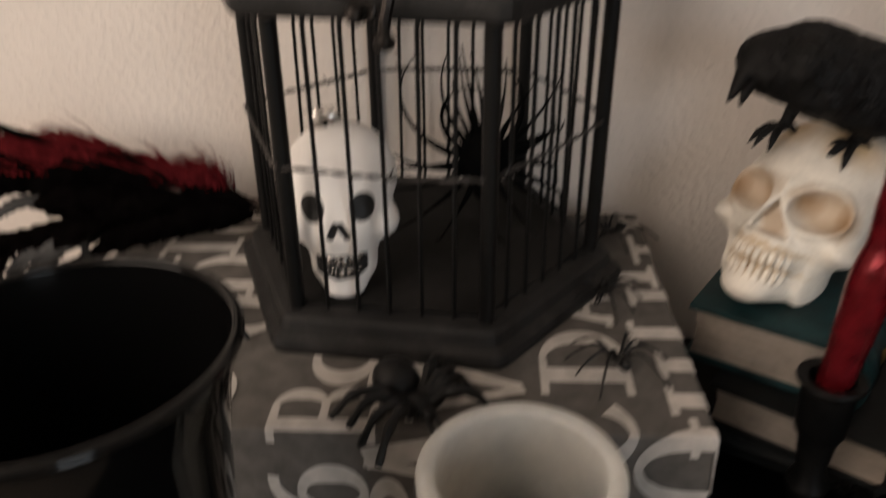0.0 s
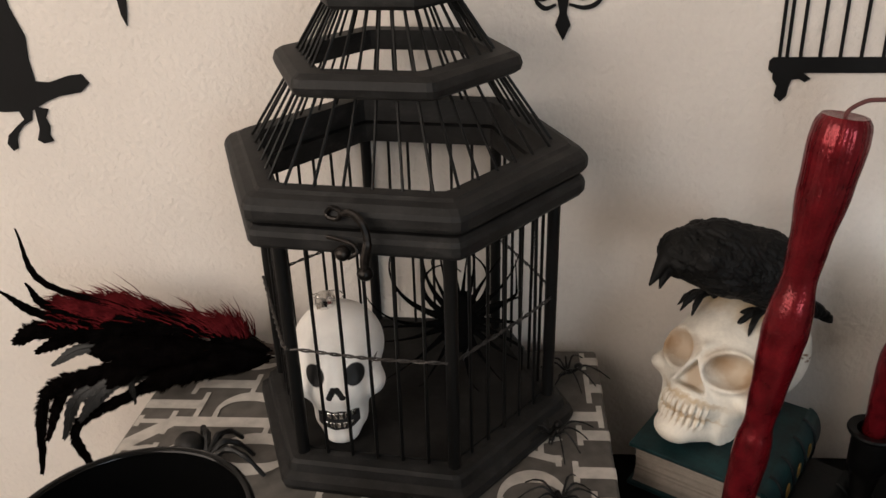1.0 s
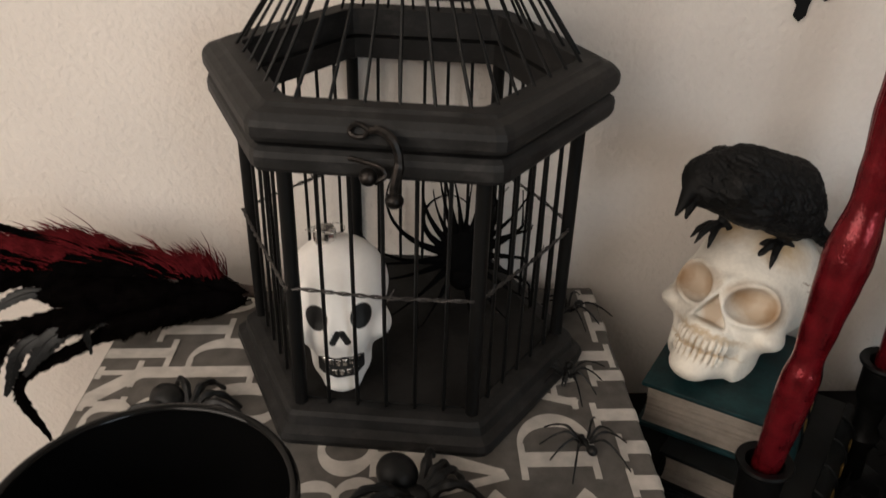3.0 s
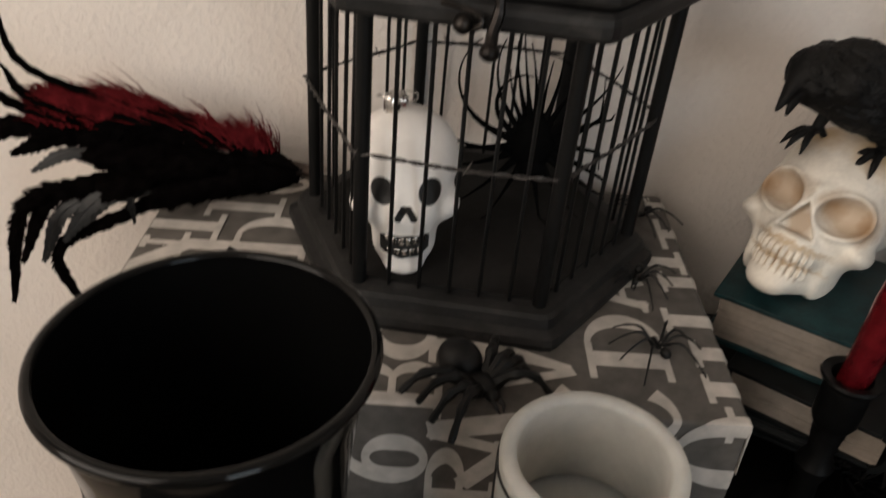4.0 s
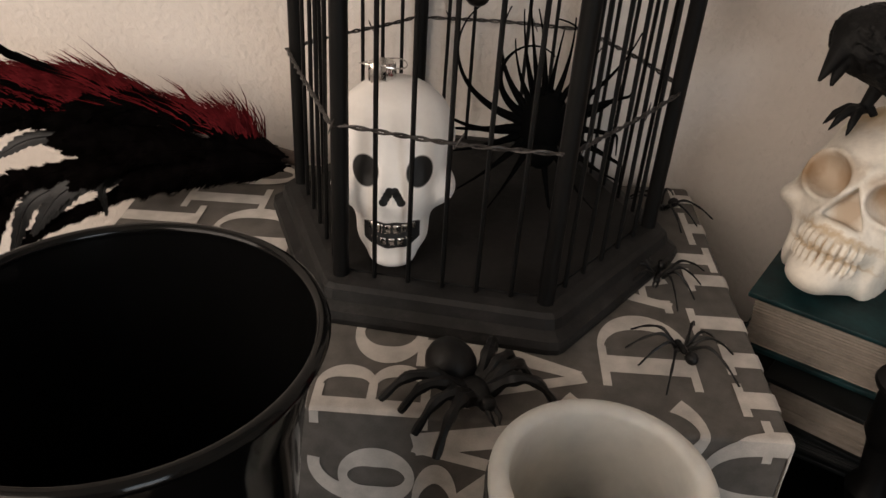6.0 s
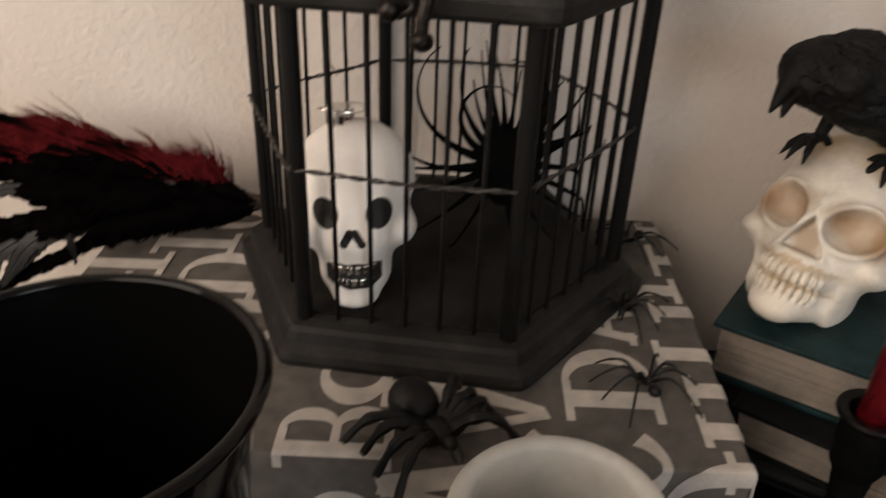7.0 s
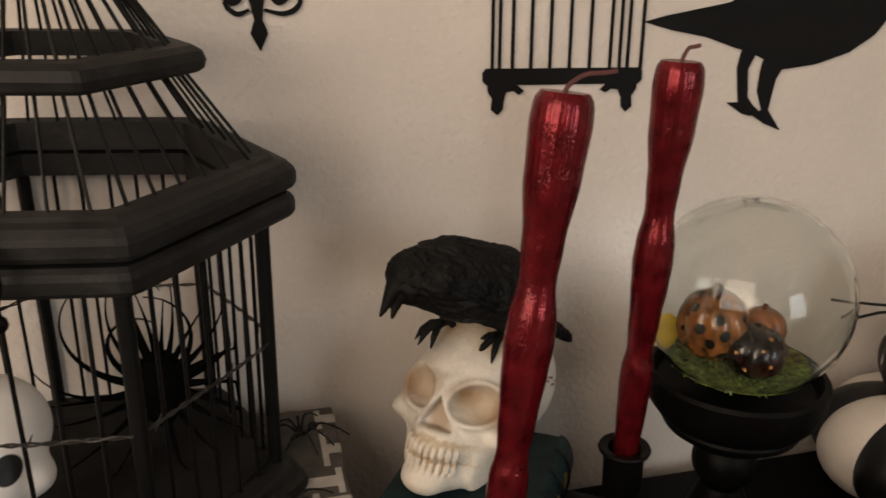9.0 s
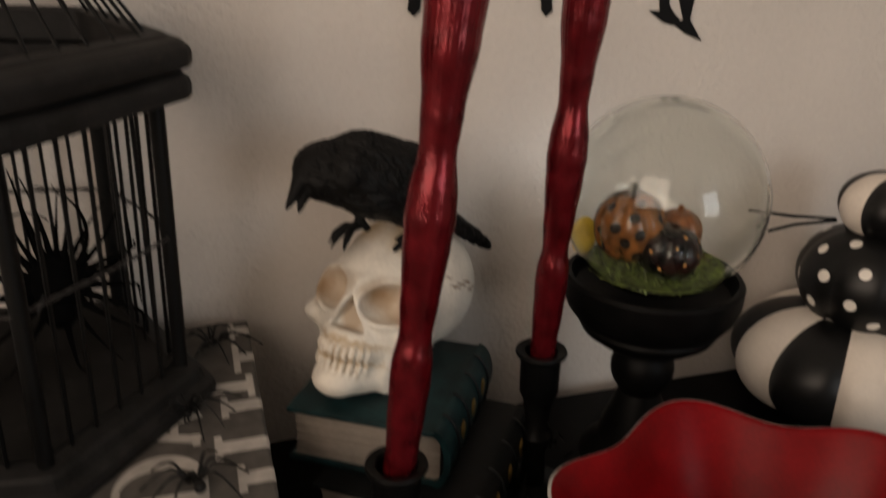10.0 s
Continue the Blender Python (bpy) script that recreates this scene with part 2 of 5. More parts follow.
def tube(points, radii, seg=8, bm=None):
    """A round rod along points, its radius one number or one for each point."""
    bm = bm or bmesh.new()
    pts = [Vector(p) for p in points]
    if not hasattr(radii, "__len__"):
        radii = [radii] * len(pts)
    rings = []
    up = Vector((0.13, 0.27, 0.95))
    for i, p in enumerate(pts):
        d = (pts[min(i + 1, len(pts) - 1)] - pts[max(i - 1, 0)]).normalized()
        u = up - d * up.dot(d)
        if u.length < 1e-3:
            u = Vector((1, 0, 0)) - d * d.x
        u.normalize()
        v = d.cross(u)
        up = u
        rings.append([bm.verts.new(p + radii[i] * (math.cos(2 * math.pi * k / seg) * u + math.sin(2 * math.pi * k / seg) * v)) for k in range(seg)])
    for p, q in zip(rings, rings[1:]):
        for k in range(seg):
            bm.faces.new((p[k], p[(k + 1) % seg], q[(k + 1) % seg], q[k]))
    bm.faces.new(rings[0])
    bm.faces.new(rings[-1])
    return bm


def curve_pts(ctrl, n=16):
    """A smooth line through control points."""
    c = [Vector(p) for p in ctrl]
    c = [2 * c[0] - c[1]] + c + [2 * c[-1] - c[-2]]
    out = []
    for i in range(1, len(c) - 2):
        a, b, d, e = c[i - 1], c[i], c[i + 1], c[i + 2]
        for k in range(n):
            t = k / n
            out.append(0.5 * (2 * b + (d - a) * t + (2 * a - 5 * b + 4 * d - e) * t * t + (3 * b - a - 3 * d + e) * t ** 3))
    out.append(c[-2])
    return out


def box_bm(x0, y0, z0, x1, y1, z1, bevel=0.002, seg=2):
    bm = bmesh.new()
    bmesh.ops.create_cube(bm, size=1)
    bmesh.ops.scale(bm, vec=(x1 - x0, y1 - y0, z1 - z0), verts=bm.verts)
    bmesh.ops.translate(bm, vec=((x0 + x1) / 2, (y0 + y1) / 2, (z0 + z1) / 2), verts=bm.verts)
    if bevel:
        bmesh.ops.bevel(bm, geom=bm.edges[:], offset=bevel, segments=seg, affect="EDGES", profile=0.5)
    return bm


def ball(c, r, seg=20, m=None, bm=None):
    bm = bm or bmesh.new()
    mat = Matrix.Translation(c) @ (m or Matrix()) @ Matrix.Diagonal((*r, 1))
    bmesh.ops.create_uvsphere(bm, u_segments=seg, v_segments=max(8, seg * 2 // 3), radius=1, matrix=mat)
    return bm


def ellipsoid(P, c, r):
    q = [(P[i] - c[i]) / r[i] for i in range(3)]
    k0 = np.sqrt(q[0] ** 2 + q[1] ** 2 + q[2] ** 2) + 1e-9
    k1 = np.sqrt(sum((q[i] / r[i]) ** 2 for i in range(3))) + 1e-9
    return k0 * (k0 - 1) / k1


def capsule(P, a, b, ra, rb):
    a, b = np.array(a), np.array(b)
    d = b - a
    t = np.clip(sum((P[i] - a[i]) * d[i] for i in range(3)) / (d @ d), 0, 1)
    return np.sqrt(sum((P[i] - a[i] - t * d[i]) ** 2 for i in range(3))) - (ra + (rb - ra) * t)


def join(a, b, k):
    h = np.clip(0.5 + 0.5 * (b - a) / k, 0, 1)
    return b + (a - b) * h - k * h * (1 - h)


def carve(a, b, k):
    return -join(-a, b, k)


def solid(f, lo, hi, step):
    """A bmesh-free mesh of the surface f = 0 (surface nets over a grid)."""
    ax = [np.arange(lo[i], hi[i] + step, step) for i in range(3)]
    P = np.meshgrid(*ax, indexing="ij")
    v = f(P)
    n = [s - 1 for s in v.shape]
    acc = np.zeros((*n, 3))
    cnt = np.zeros(n)
    corner = lambda a, o: a[o[0]:o[0] + n[0], o[1]:o[1] + n[1], o[2]:o[2] + n[2]]
    for axis in range(3):
        for o1 in (0, 1):
            for o2 in (0, 1):
                a = [0, 0, 0]
                a[(axis + 1) % 3], a[(axis + 2) % 3] = o1, o2
                b = list(a)
                b[axis] = 1
                va, vb = corner(v, a), corner(v, b)
                m = (va < 0) != (vb < 0)
                t = np.where(m, va / np.where(m, va - vb, 1), 0)
                for i in range(3):
                    acc[..., i] += np.where(m, a[i] + (t if i == axis else 0), 0)
                cnt += m
    live = cnt > 0
    idx = np.full(n, -1)
    idx[live] = np.arange(live.sum())
    cells = np.argwhere(live)
    verts = np.array(lo) + step * (cells + acc[live] / cnt[live][:, None])
    faces = []
    for axis in range(3):
        b1, b2 = (axis + 1) % 3, (axis + 2) % 3
        s0, s1 = [slice(None)] * 3, [slice(None)] * 3
        s0[axis], s1[axis] = slice(0, -1), slice(1, None)
        inside0, inside1 = v[tuple(s0)] < 0, v[tuple(s1)] < 0
        cross = np.argwhere(inside0 != inside1)
        ok = (cross[:, b1] > 0) & (cross[:, b2] > 0) & (cross[:, b1] < v.shape[b1] - 1) & (cross[:, b2] < v.shape[b2] - 1)
        cross = cross[ok]
        flip = inside0[tuple(cross.T)]
        quad = []
        for d1, d2 in ((1, 1), (0, 1), (0, 0), (1, 0)):
            c = cross.copy()
            c[:, b1] -= d1
            c[:, b2] -= d2
            quad.append(idx[tuple(c.T)])
        quad = np.stack(quad, 1)
        quad[~flip] = quad[~flip][:, ::-1]
        faces.append(quad)
    faces = np.concatenate(faces)
    me = bpy.data.meshes.new("form")
    me.from_pydata(verts.tolist(), [], faces.tolist())
    me.polygons.foreach_set("use_smooth", [True] * len(me.polygons))
    me.update()
    return me


def solid_object(name, f, lo, hi, step, mat):
    me = solid(f, lo, hi, step)
    me.name = name
    me.materials.append(mat)
    return new(name, me)


def outline(bm, pts, depth=0.0008):
    """A flat cut-out from (u, v) points, extruded to a thin sheet in u, w, v."""
    f = bm.faces.new([bm.verts.new((x, 0, z)) for x, z in pts])
    r = bmesh.ops.extrude_face_region(bm, geom=[f])
    bmesh.ops.translate(bm, vec=(0, -depth, 0), verts=[g for g in r["geom"] if isinstance(g, bmesh.types.BMVert)])
    return bm


# ---- the room ----
WALL_TURN = math.degrees(math.atan(-0.023))
WALL = pose(0, 0.541, 0, 0, 0, WALL_TURN)
TOP, BOX_TOP = 0.945, 1.042


def structure(name, bm, mat, label, category, m=None):
    ob = to_object(name, bm, mat, False)
    if m is not None:
        ob.matrix_basis = m
    return tagged(ob, label, category, kind="structure")


structure("wall_north", box_bm(-2.6, 0, 0, 2.9, 0.12, 2.45, 0), M_WALL, "cream orange-peel plaster wall behind the display", "wall", WALL)
structure("wall_west", box_bm(-2.2, -2.6, 0, -2.08, 0.55, 2.45, 0), M_WALL, "plain cream plaster side wall", "wall")
structure("wall_east", box_bm(2.4, -2.6, 0, 2.52, 0.45, 2.45, 0), M_WALL, "plain cream plaster side wall", "wall")
_bm = bmesh.new()
for x0, z0, x1, z1 in ((-2.08, 0, 0.85, 2.45), (1.85, 0, 2.4, 2.45), (0.85, 0, 1.85, 1.0), (0.85, 2.3, 1.85, 2.45)):
    b2 = box_bm(x0, -2.62, z0, x1, -2.5, z1, 0)
    me = bpy.data.meshes.new("tmp")
    b2.to_mesh(me)
    b2.free()
    _bm.from_mesh(me)
structure("wall_south", _bm, M_WALL, "plain cream plaster wall with a window opening", "wall")
structure("floor", box_bm(-2.2, -2.62, -0.1, 2.52, 0.6, 0, 0), M_FLOOR, "plain brown carpeted floor", "floor")
structure("ceiling", box_bm(-2.2, -2.62, 2.45, 2.52, 0.6, 2.55, 0), M_CEIL, "plain white painted ceiling", "ceiling")

# ---- the dresser and the letter box ----
dresser = thing("dresser", "black-stained wooden dresser standing against the wall", "dresser", m=pose(0, 0, 0))
part("top", box_bm(-0.20, 0.06, TOP - 0.025, 1.25, 0.513, TOP, 0.003), M_DRESSER, dresser)
part("body", box_bm(-0.185, 0.08, 0.0, 1.235, 0.50, TOP - 0.025, 0.003), M_DRESSER, dresser)

BX0, BX1, BY0, BY1 = -0.213, 0.134, 0.2905, 0.5215
letter_box = thing("storage_box", "grey cloth-covered box printed with large cream letters", "box", m=pose(0, 0, 0))
part("box_body", box_bm(BX0, BY0, TOP, BX1, BY1, BOX_TOP, 0.0025, 3), M_CLOTH, letter_box)

# ---- printed letters on the box ----
def strip(bm, pts, w0, w1=None):
    """A flat ribbon in the letter's plane along (u, v) points."""
    w1 = w0 if w1 is None else w1
    z = len(bm.faces) * 2e-6
    p = [Vector(q) for q in pts]
    prev = None
    for i, q in enumerate(p):
        d = (p[min(i + 1, len(p) - 1)] - p[max(i - 1, 0)]).normalized()
        n = Vector((-d.y, d.x)) * (w0 + (w1 - w0) * i / (len(p) - 1)) / 2
        row = [bm.verts.new((*(q + n), z)), bm.verts.new((*(q - n), z))]
        if prev:
            bm.faces.new((prev[0], prev[1], row[1], row[0]))
        prev = row


def bowl_arc(bm, cu, cv, ru, rv, a0, a1, thin, thick, n=22):
    """A curved stroke that swells at its side, as in slab-serif capitals."""
    prev = None
    z = len(bm.faces) * 2e-6
    for i in range(n + 1):
        a = radians(a0 + (a1 - a0) * i / n)
        w = thin + (thick - thin) * abs(math.cos(a)) ** 1.3
        c, s = math.cos(a), math.sin(a)
        row = [bm.verts.new((cu + c * ru, cv + s * rv, z)), bm.verts.new((cu + c * (ru - w), cv + s * (rv - w * 0.75), z))]
        if prev:
            bm.faces.new((prev[0], prev[1], row[1], row[0]))
        prev = row


def glyph(bm, ch, W, H):
    T, S = 0.24 * W if ch not in "ITH" else 0.011, 0.004

    def serif(u, v, half):
        strip(bm, [(u - half, v), (u + half, v)], S)

    if ch in "BbDRP":
        strip(bm, [(T * 0.9, 0), (T * 0.9, H)], T)
        strip(bm, [(-0.1 * W, S / 2), (T * 2.0, S / 2)], S)
        strip(bm, [(-0.1 * W, H - S / 2), (T * 2.0, H - S / 2)], S)
    if ch == "B":
        for v0, v1, w in ((0, 0.54, 1.0), (0.46, 1, 0.94)):
            c, r = (v0 + v1) / 2 * H, (v1 - v0) / 2 * H
            bowl_arc(bm, W * 0.55, c, W * w - W * 0.55, r, -90, 90, S, T)
            for vv in (v0 * H + S / 2, v1 * H - S / 2):
                strip(bm, [(T, vv), (W * 0.56, vv)], S)
    if ch == "b":
        bowl_arc(bm, W * 0.5, H * 0.30, W * 0.5, H * 0.30, -90, 90, S, T)
        for vv in (S / 2, H * 0.6 - S / 2):
            strip(bm, [(T, vv), (W * 0.51, vv)], S)
    if ch in "PR":
        bowl_arc(bm, W * 0.5, H * 0.73, W * 0.46, H * 0.27, -90, 90, S, T)
        for vv in (H * 0.46 + S / 2, H - S / 2):
            strip(bm, [(T, vv), (W * 0.51, vv)], S)
    if ch == "R":
        strip(bm, [(W * 0.42, H * 0.5), (W * 0.86, 0)], T * 0.9)
        serif(W * 0.9, S / 2, W * 0.2)
    if ch == "D":
        bowl_arc(bm, W * 0.45, H * 0.5, W * 0.55, H * 0.5, -90, 90, S, T)
        for vv in (S / 2, H - S / 2):
            strip(bm, [(T, vv), (W * 0.46, vv)], S)
    if ch in "OC6":
        a0, a1 = {"O": (0, 360), "C": (48, 312), "6": (0, 360)}[ch]
        rv = H * (0.36 if ch == "6" else 0.5)
        bowl_arc(bm, W * 0.5, rv, W * 0.5, rv, a0, a1, S * 1.4, (0.33 if ch == "6" else 0.27) * W, 44)
        if ch == "6":
            bowl_arc(bm, W * 0.70, H * 0.40, W * 0.72, H * 0.60, 82, 190, 0.20 * W, 0.30 * W)
    if ch in "IT":
        strip(bm, [(W / 2, 0), (W / 2, H)], T)
        serif(W / 2, S / 2, W / 2)
        serif(W / 2, H - S / 2, W / 2)
    if ch == "A":
        strip(bm, [(W * 0.10, 0), (W * 0.46, H)], 0.007)
        strip(bm, [(W * 0.80, 0), (W * 0.48, H)], 0.013)
        strip(bm, [(W * 0.2, H * 0.33), (W * 0.7, H * 0.33)], S)
        serif(W * 0.10, S / 2, W * 0.14)
        serif(W * 0.82, S / 2, W * 0.18)
    if ch == "V":
        strip(bm, [(W * 0.12, H), (W * 0.47, 0)], 0.006)
        strip(bm, [(W * 0.86, H), (W * 0.50, 0.002)], 0.014, 0.006)
        serif(W * 0.12, H - S / 2, W * 0.16)
        serif(W * 0.86, H - S / 2, W * 0.2)
    if ch == "N":
        strip(bm, [(W * 0.12, 0), (W * 0.12, H)], 0.005)
        strip(bm, [(W * 0.88, 0), (W * 0.88, H)], 0.005)
        strip(bm, [(W * 0.14, H), (W * 0.86, 0)], 0.012)
        for u, v in ((0.12, S / 2), (0.12, H - S / 2), (0.88, H - S / 2)):
            serif(W * u, v, W * 0.16)


def box_letter(ch, x_base, y_left, W, H, lift):
    """A letter whose top points to -x; what passes the front edge folds down over the front face, the same at the end face."""
    bm = bmesh.new()
    glyph(bm, ch, W, H)
    for v in bm.verts:
        v.co = (x_base - v.co.y, y_left + v.co.x, v.co.z)
    y_low = BY0 - (BOX_TOP - TOP) + 0.004
    x_far = BX1 + (BOX_TOP - TOP) - 0.004
    for co, no in (((BX0 + 0.002, 0, 0), (-1, 0, 0)), ((x_far, 0, 0), (1, 0, 0)), ((0, BY1 - 0.002, 0), (0, 1, 0)), ((0, y_low, 0), (0, -1, 0))):
        bmesh.ops.bisect_plane(bm, geom=bm.verts[:] + bm.edges[:] + bm.faces[:], plane_co=co, plane_no=no, clear_outer=True)
    for k in (0.0026, 0.0013, 0):
        bmesh.ops.bisect_plane(bm, geom=bm.verts[:] + bm.edges[:] + bm.faces[:], plane_co=(0, BY0 + k, 0), plane_no=(0, 1, 0))
        bmesh.ops.bisect_plane(bm, geom=bm.verts[:] + bm.edges[:] + bm.faces[:], plane_co=(BX1 - k, 0, 0), plane_no=(1, 0, 0))
    if not bm.faces:
        bm.free()
        return
    for v in bm.verts:
        x, y, level = v.co
        out = 0.0004 + lift + level
        if y < BY0 - 1e-6:
            v.co = (min(x, BX1 - 0.001), BY0 - out, BOX_TOP - (BY0 - y))
        elif x > BX1 + 1e-6:
            v.co = (BX1 + out, y, BOX_TOP - (x - BX1))
        else:
            e = max(0, 0.0026 - (y - BY0), 0.0026 - (BX1 - x)) / 0.0026
            v.co = (x, y, BOX_TOP + out - 0.0009 * e * e)
    part("printed_letter", bm, M_LETTER, letter_box, smooth=False)


for i, row in enumerate((
        ("B", -0.020, 0.2865, 0.036, 0.051), ("O", -0.025, 0.3230, 0.045, 0.034), ("R", 0.002, 0.327, 0.045, 0.030),
        ("6", -0.025, 0.2345, 0.036, 0.048), ("A", 0.040, 0.252, 0.046, 0.066), ("R", 0.012, 0.215, 0.05, 0.038),
        ("V", 0.049, 0.2985, 0.050, 0.056), ("D", 0.102, 0.3235, 0.050, 0.045), ("C", 0.099, 0.262, 0.060, 0.066), ("O", 0.168, 0.2445, 0.052, 0.070),
        ("I", 0.160, 0.3605, 0.0225, 0.054), ("I", 0.166, 0.332, 0.0225, 0.050), ("I", 0.166, 0.3045, 0.0215, 0.050),
        ("I", 0.170, 0.2785, 0.024, 0.0475), ("I", 0.165, 0.448, 0.038, 0.044), ("I", 0.131, 0.419, 0.026, 0.034),
        ("T", 0.160, 0.3995, 0.022, 0.049), ("A", 0.099, 0.379, 0.04, 0.040), ("I", 0.170, 0.492, 0.024, 0.05),
        ("b", -0.108, 0.4085, 0.048, 0.079), ("I", -0.166, 0.4245, 0.031, 0.060), ("I", -0.132, 0.4535, 0.028, 0.050),
        ("N", -0.183, 0.383, 0.041, 0.028), ("O", -0.085, 0.362, 0.045, 0.055), ("B", -0.150, 0.345, 0.05, 0.055),
        ("I", -0.190, 0.467, 0.026, 0.03), ("O", -0.12, 0.487, 0.03, 0.05), ("D", -0.092, 0.300, 0.04, 0.05))):
    box_letter(*row, lift=0.00004 * (i % 7))

# ---- the bird cage ----
CC, CTURN = Vector((-0.0085, 0.4462, 0)), -7.2
CAGE = pose(CC.x, CC.y, BOX_TOP, 0, 0, CTURN)
cage = thing("bird_cage", "black wooden six-sided bird cage with wire bars and a tiered roof", "bird cage", m=CAGE)
part("base_plate", hex_turn([(0.1195, 0.0005), (0.1205, 0.004), (0.1195, 0.008), (0.114, 0.011), (0.1125, 0.0165), (0.110, 0.0185), (0.104, 0.0195)], 0.045, close=False), M_CAGE, cage, smooth=False)
part("floor_board", hex_turn([(0.0975, 0.0192), (0.0975, 0.0205)], close=False), M_CAGE_BOARD, cage)
PR, PH = 0.1005, 0.177
LEAN_X, LEAN_Y = 1.1, 0.6


def lean(z):
    """How far the cage's upper parts stand off at a height over its base."""
    return Matrix.Translation(((z - 0.02) * math.tan(radians(LEAN_X)), -(z - 0.02) * math.tan(radians(LEAN_Y)), 0))


def lid_tilt(z):
    """The rim and the lid sit a little askew on the posts."""
    return lean(z) @ pose(0, 0, z, 1.7, 1.1, 0) @ pose(0, 0, -z)


post_bm = lathe([(0.0, 0.0), (0.0041, 0.0), (0.0041, PH - 0.019), (0, PH - 0.019)], 12)
post = part("corner_post", post_bm, M_WIRE, cage)
post.matrix_basis = pose(PR, 0, 0.0185, LEAN_Y, LEAN_X, 0)
for k in range(1, 6):
    shared("corner_post", post.data, cage, pose(PR * math.cos(k * math.pi / 3), PR * math.sin(k * math.pi / 3), 0.0185, LEAN_Y, LEAN_X, 0))
bar = None
rng = random.Random(5)
for k in range(6):
    a, b = (Vector((PR * math.cos(t), PR * math.sin(t), 0.0185)) for t in (k * math.pi / 3, (k + 1) * math.pi / 3))
    for j in range(1, 6):
        p = a.lerp(b, j / 6)
        m = pose(p.x, p.y, p.z, LEAN_Y + rng.uniform(-0.5, 0.5), LEAN_X + rng.uniform(-0.5, 0.5), 0)
        if bar is None:
            bar = part("bar", tube([(0, 0, 0), (0, 0, 0.08), (0, 0, PH - 0.019)], 0.00115, 6), M_WIRE, cage)
            bar.matrix_basis = m
        else:
            shared("bar", bar.data, cage, m)
# lower half of the hinged rim, then the lid's tiers
for name, z, prof in (
        ("rim", 0.17, [(0.0945, 0.1745), (0.1155, 0.1745), (0.1185, 0.1755), (0.1200, 0.1777), (0.1202, 0.1830), (0.1192, 0.1860), (0.1165, 0.1880), (0.0945, 0.1880)]),
        ("lid_ring", 0.19, [(0.096, 0.1900), (0.1170, 0.1900), (0.1198, 0.1911), (0.1212, 0.1935), (0.1214, 0.1985), (0.1203, 0.2013), (0.1168, 0.2045), (0.1112, 0.2058), (0.1090, 0.2075), (0.0965, 0.2067), (0.0960, 0.1910)]),
        ("middle_ring", 0.255, [(0.060, 0.2500), (0.0755, 0.2500), (0.0785, 0.252), (0.0797, 0.256), (0.078, 0.2605), (0.0735, 0.263), (0.060, 0.263)]),
        ("upper_ring", 0.30, [(0.030, 0.2925), (0.0465, 0.2925), (0.0495, 0.295), (0.0500, 0.2985), (0.0485, 0.303), (0.044, 0.3055), (0.030, 0.3055)])):
    part(name, hex_turn(prof, 0.045), M_CAGE, cage, smooth=False).matrix_basis = lid_tilt(z)
for r0, z0, r1, z1 in ((0.1015, 0.2060, 0.068, 0.252), (0.064, 0.262, 0.041, 0.2945)):
    for j in range(6):
        f = (j + 0.5) / 6
        pa = Vector((r0, 0, z0)).lerp(Vector((r0 / 2, r0 * 0.8660, z0)), f)
        pb = Vector((r1, 0, z1)).lerp(Vector((r1 / 2, r1 * 0.8660, z1)), f)
        one = part("roof_bar", tube([pa, pa.lerp(pb, 0.5), pb], 0.00095, 6), M_WIRE, cage)
        one.matrix_basis = lid_tilt((z0 + z1) / 2)
        for k in range(1, 6):
            shared("roof_bar", one.data, cage, lid_tilt((z0 + z1) / 2) @ pose(0, 0, 0, 0, 0, 60 * k))
# twisted barbed wire wound round the bars
def ring_wire(turns, r, z, off, wob):
    pts = []
    n = 260
    for i in range(n + 1):
        a = 2 * math.pi * i / n
        seg = (a % (math.pi / 3)) - math.pi / 6
        hexr = r * math.cos(math.pi / 6) / math.cos(seg)
        rr = min(hexr + 0.0015, r + 0.0046)
        ph = turns * a + off
        pts.append((math.cos(a) * (rr + 0.0007 * math.cos(ph)), math.sin(a) * (rr + 0.0007 * math.cos(ph)), z + 0.0007 * math.sin(ph) + wob * math.sin(2 * a + 0.6) + wob * 0.6 * math.sin(5 * a)))
    return pts


barb = thing("barbed_wire", "thin grey twisted barbed wire strung round the cage bars", "wire", m=CAGE)
part("strand", tube(ring_wire(34, 0.1035, 0.0985, 0, 0.0012), 0.00062, 5), M_BARB, barb)
part("strand", tube(ring_wire(34, 0.1035, 0.0985, math.pi, 0.0012), 0.00062, 5), M_BARB, barb)
for k in range(11):
    a = k * 2 * math.pi / 11 + 0.2
    seg = (a % (math.pi / 3)) - math.pi / 6
    rr = 0.1035 * math.cos(math.pi / 6) / math.cos(seg) + 0.0018
    c = Vector((rr * math.cos(a), rr * math.sin(a), 0.0985))
    d = Vector((-math.sin(a) * 0.002, math.cos(a) * 0.002, 0.0040))
    part("barb", tube([c - d, c, c + d], [0.0002, 0.0006, 0.0002], 5), M_BARB, barb)
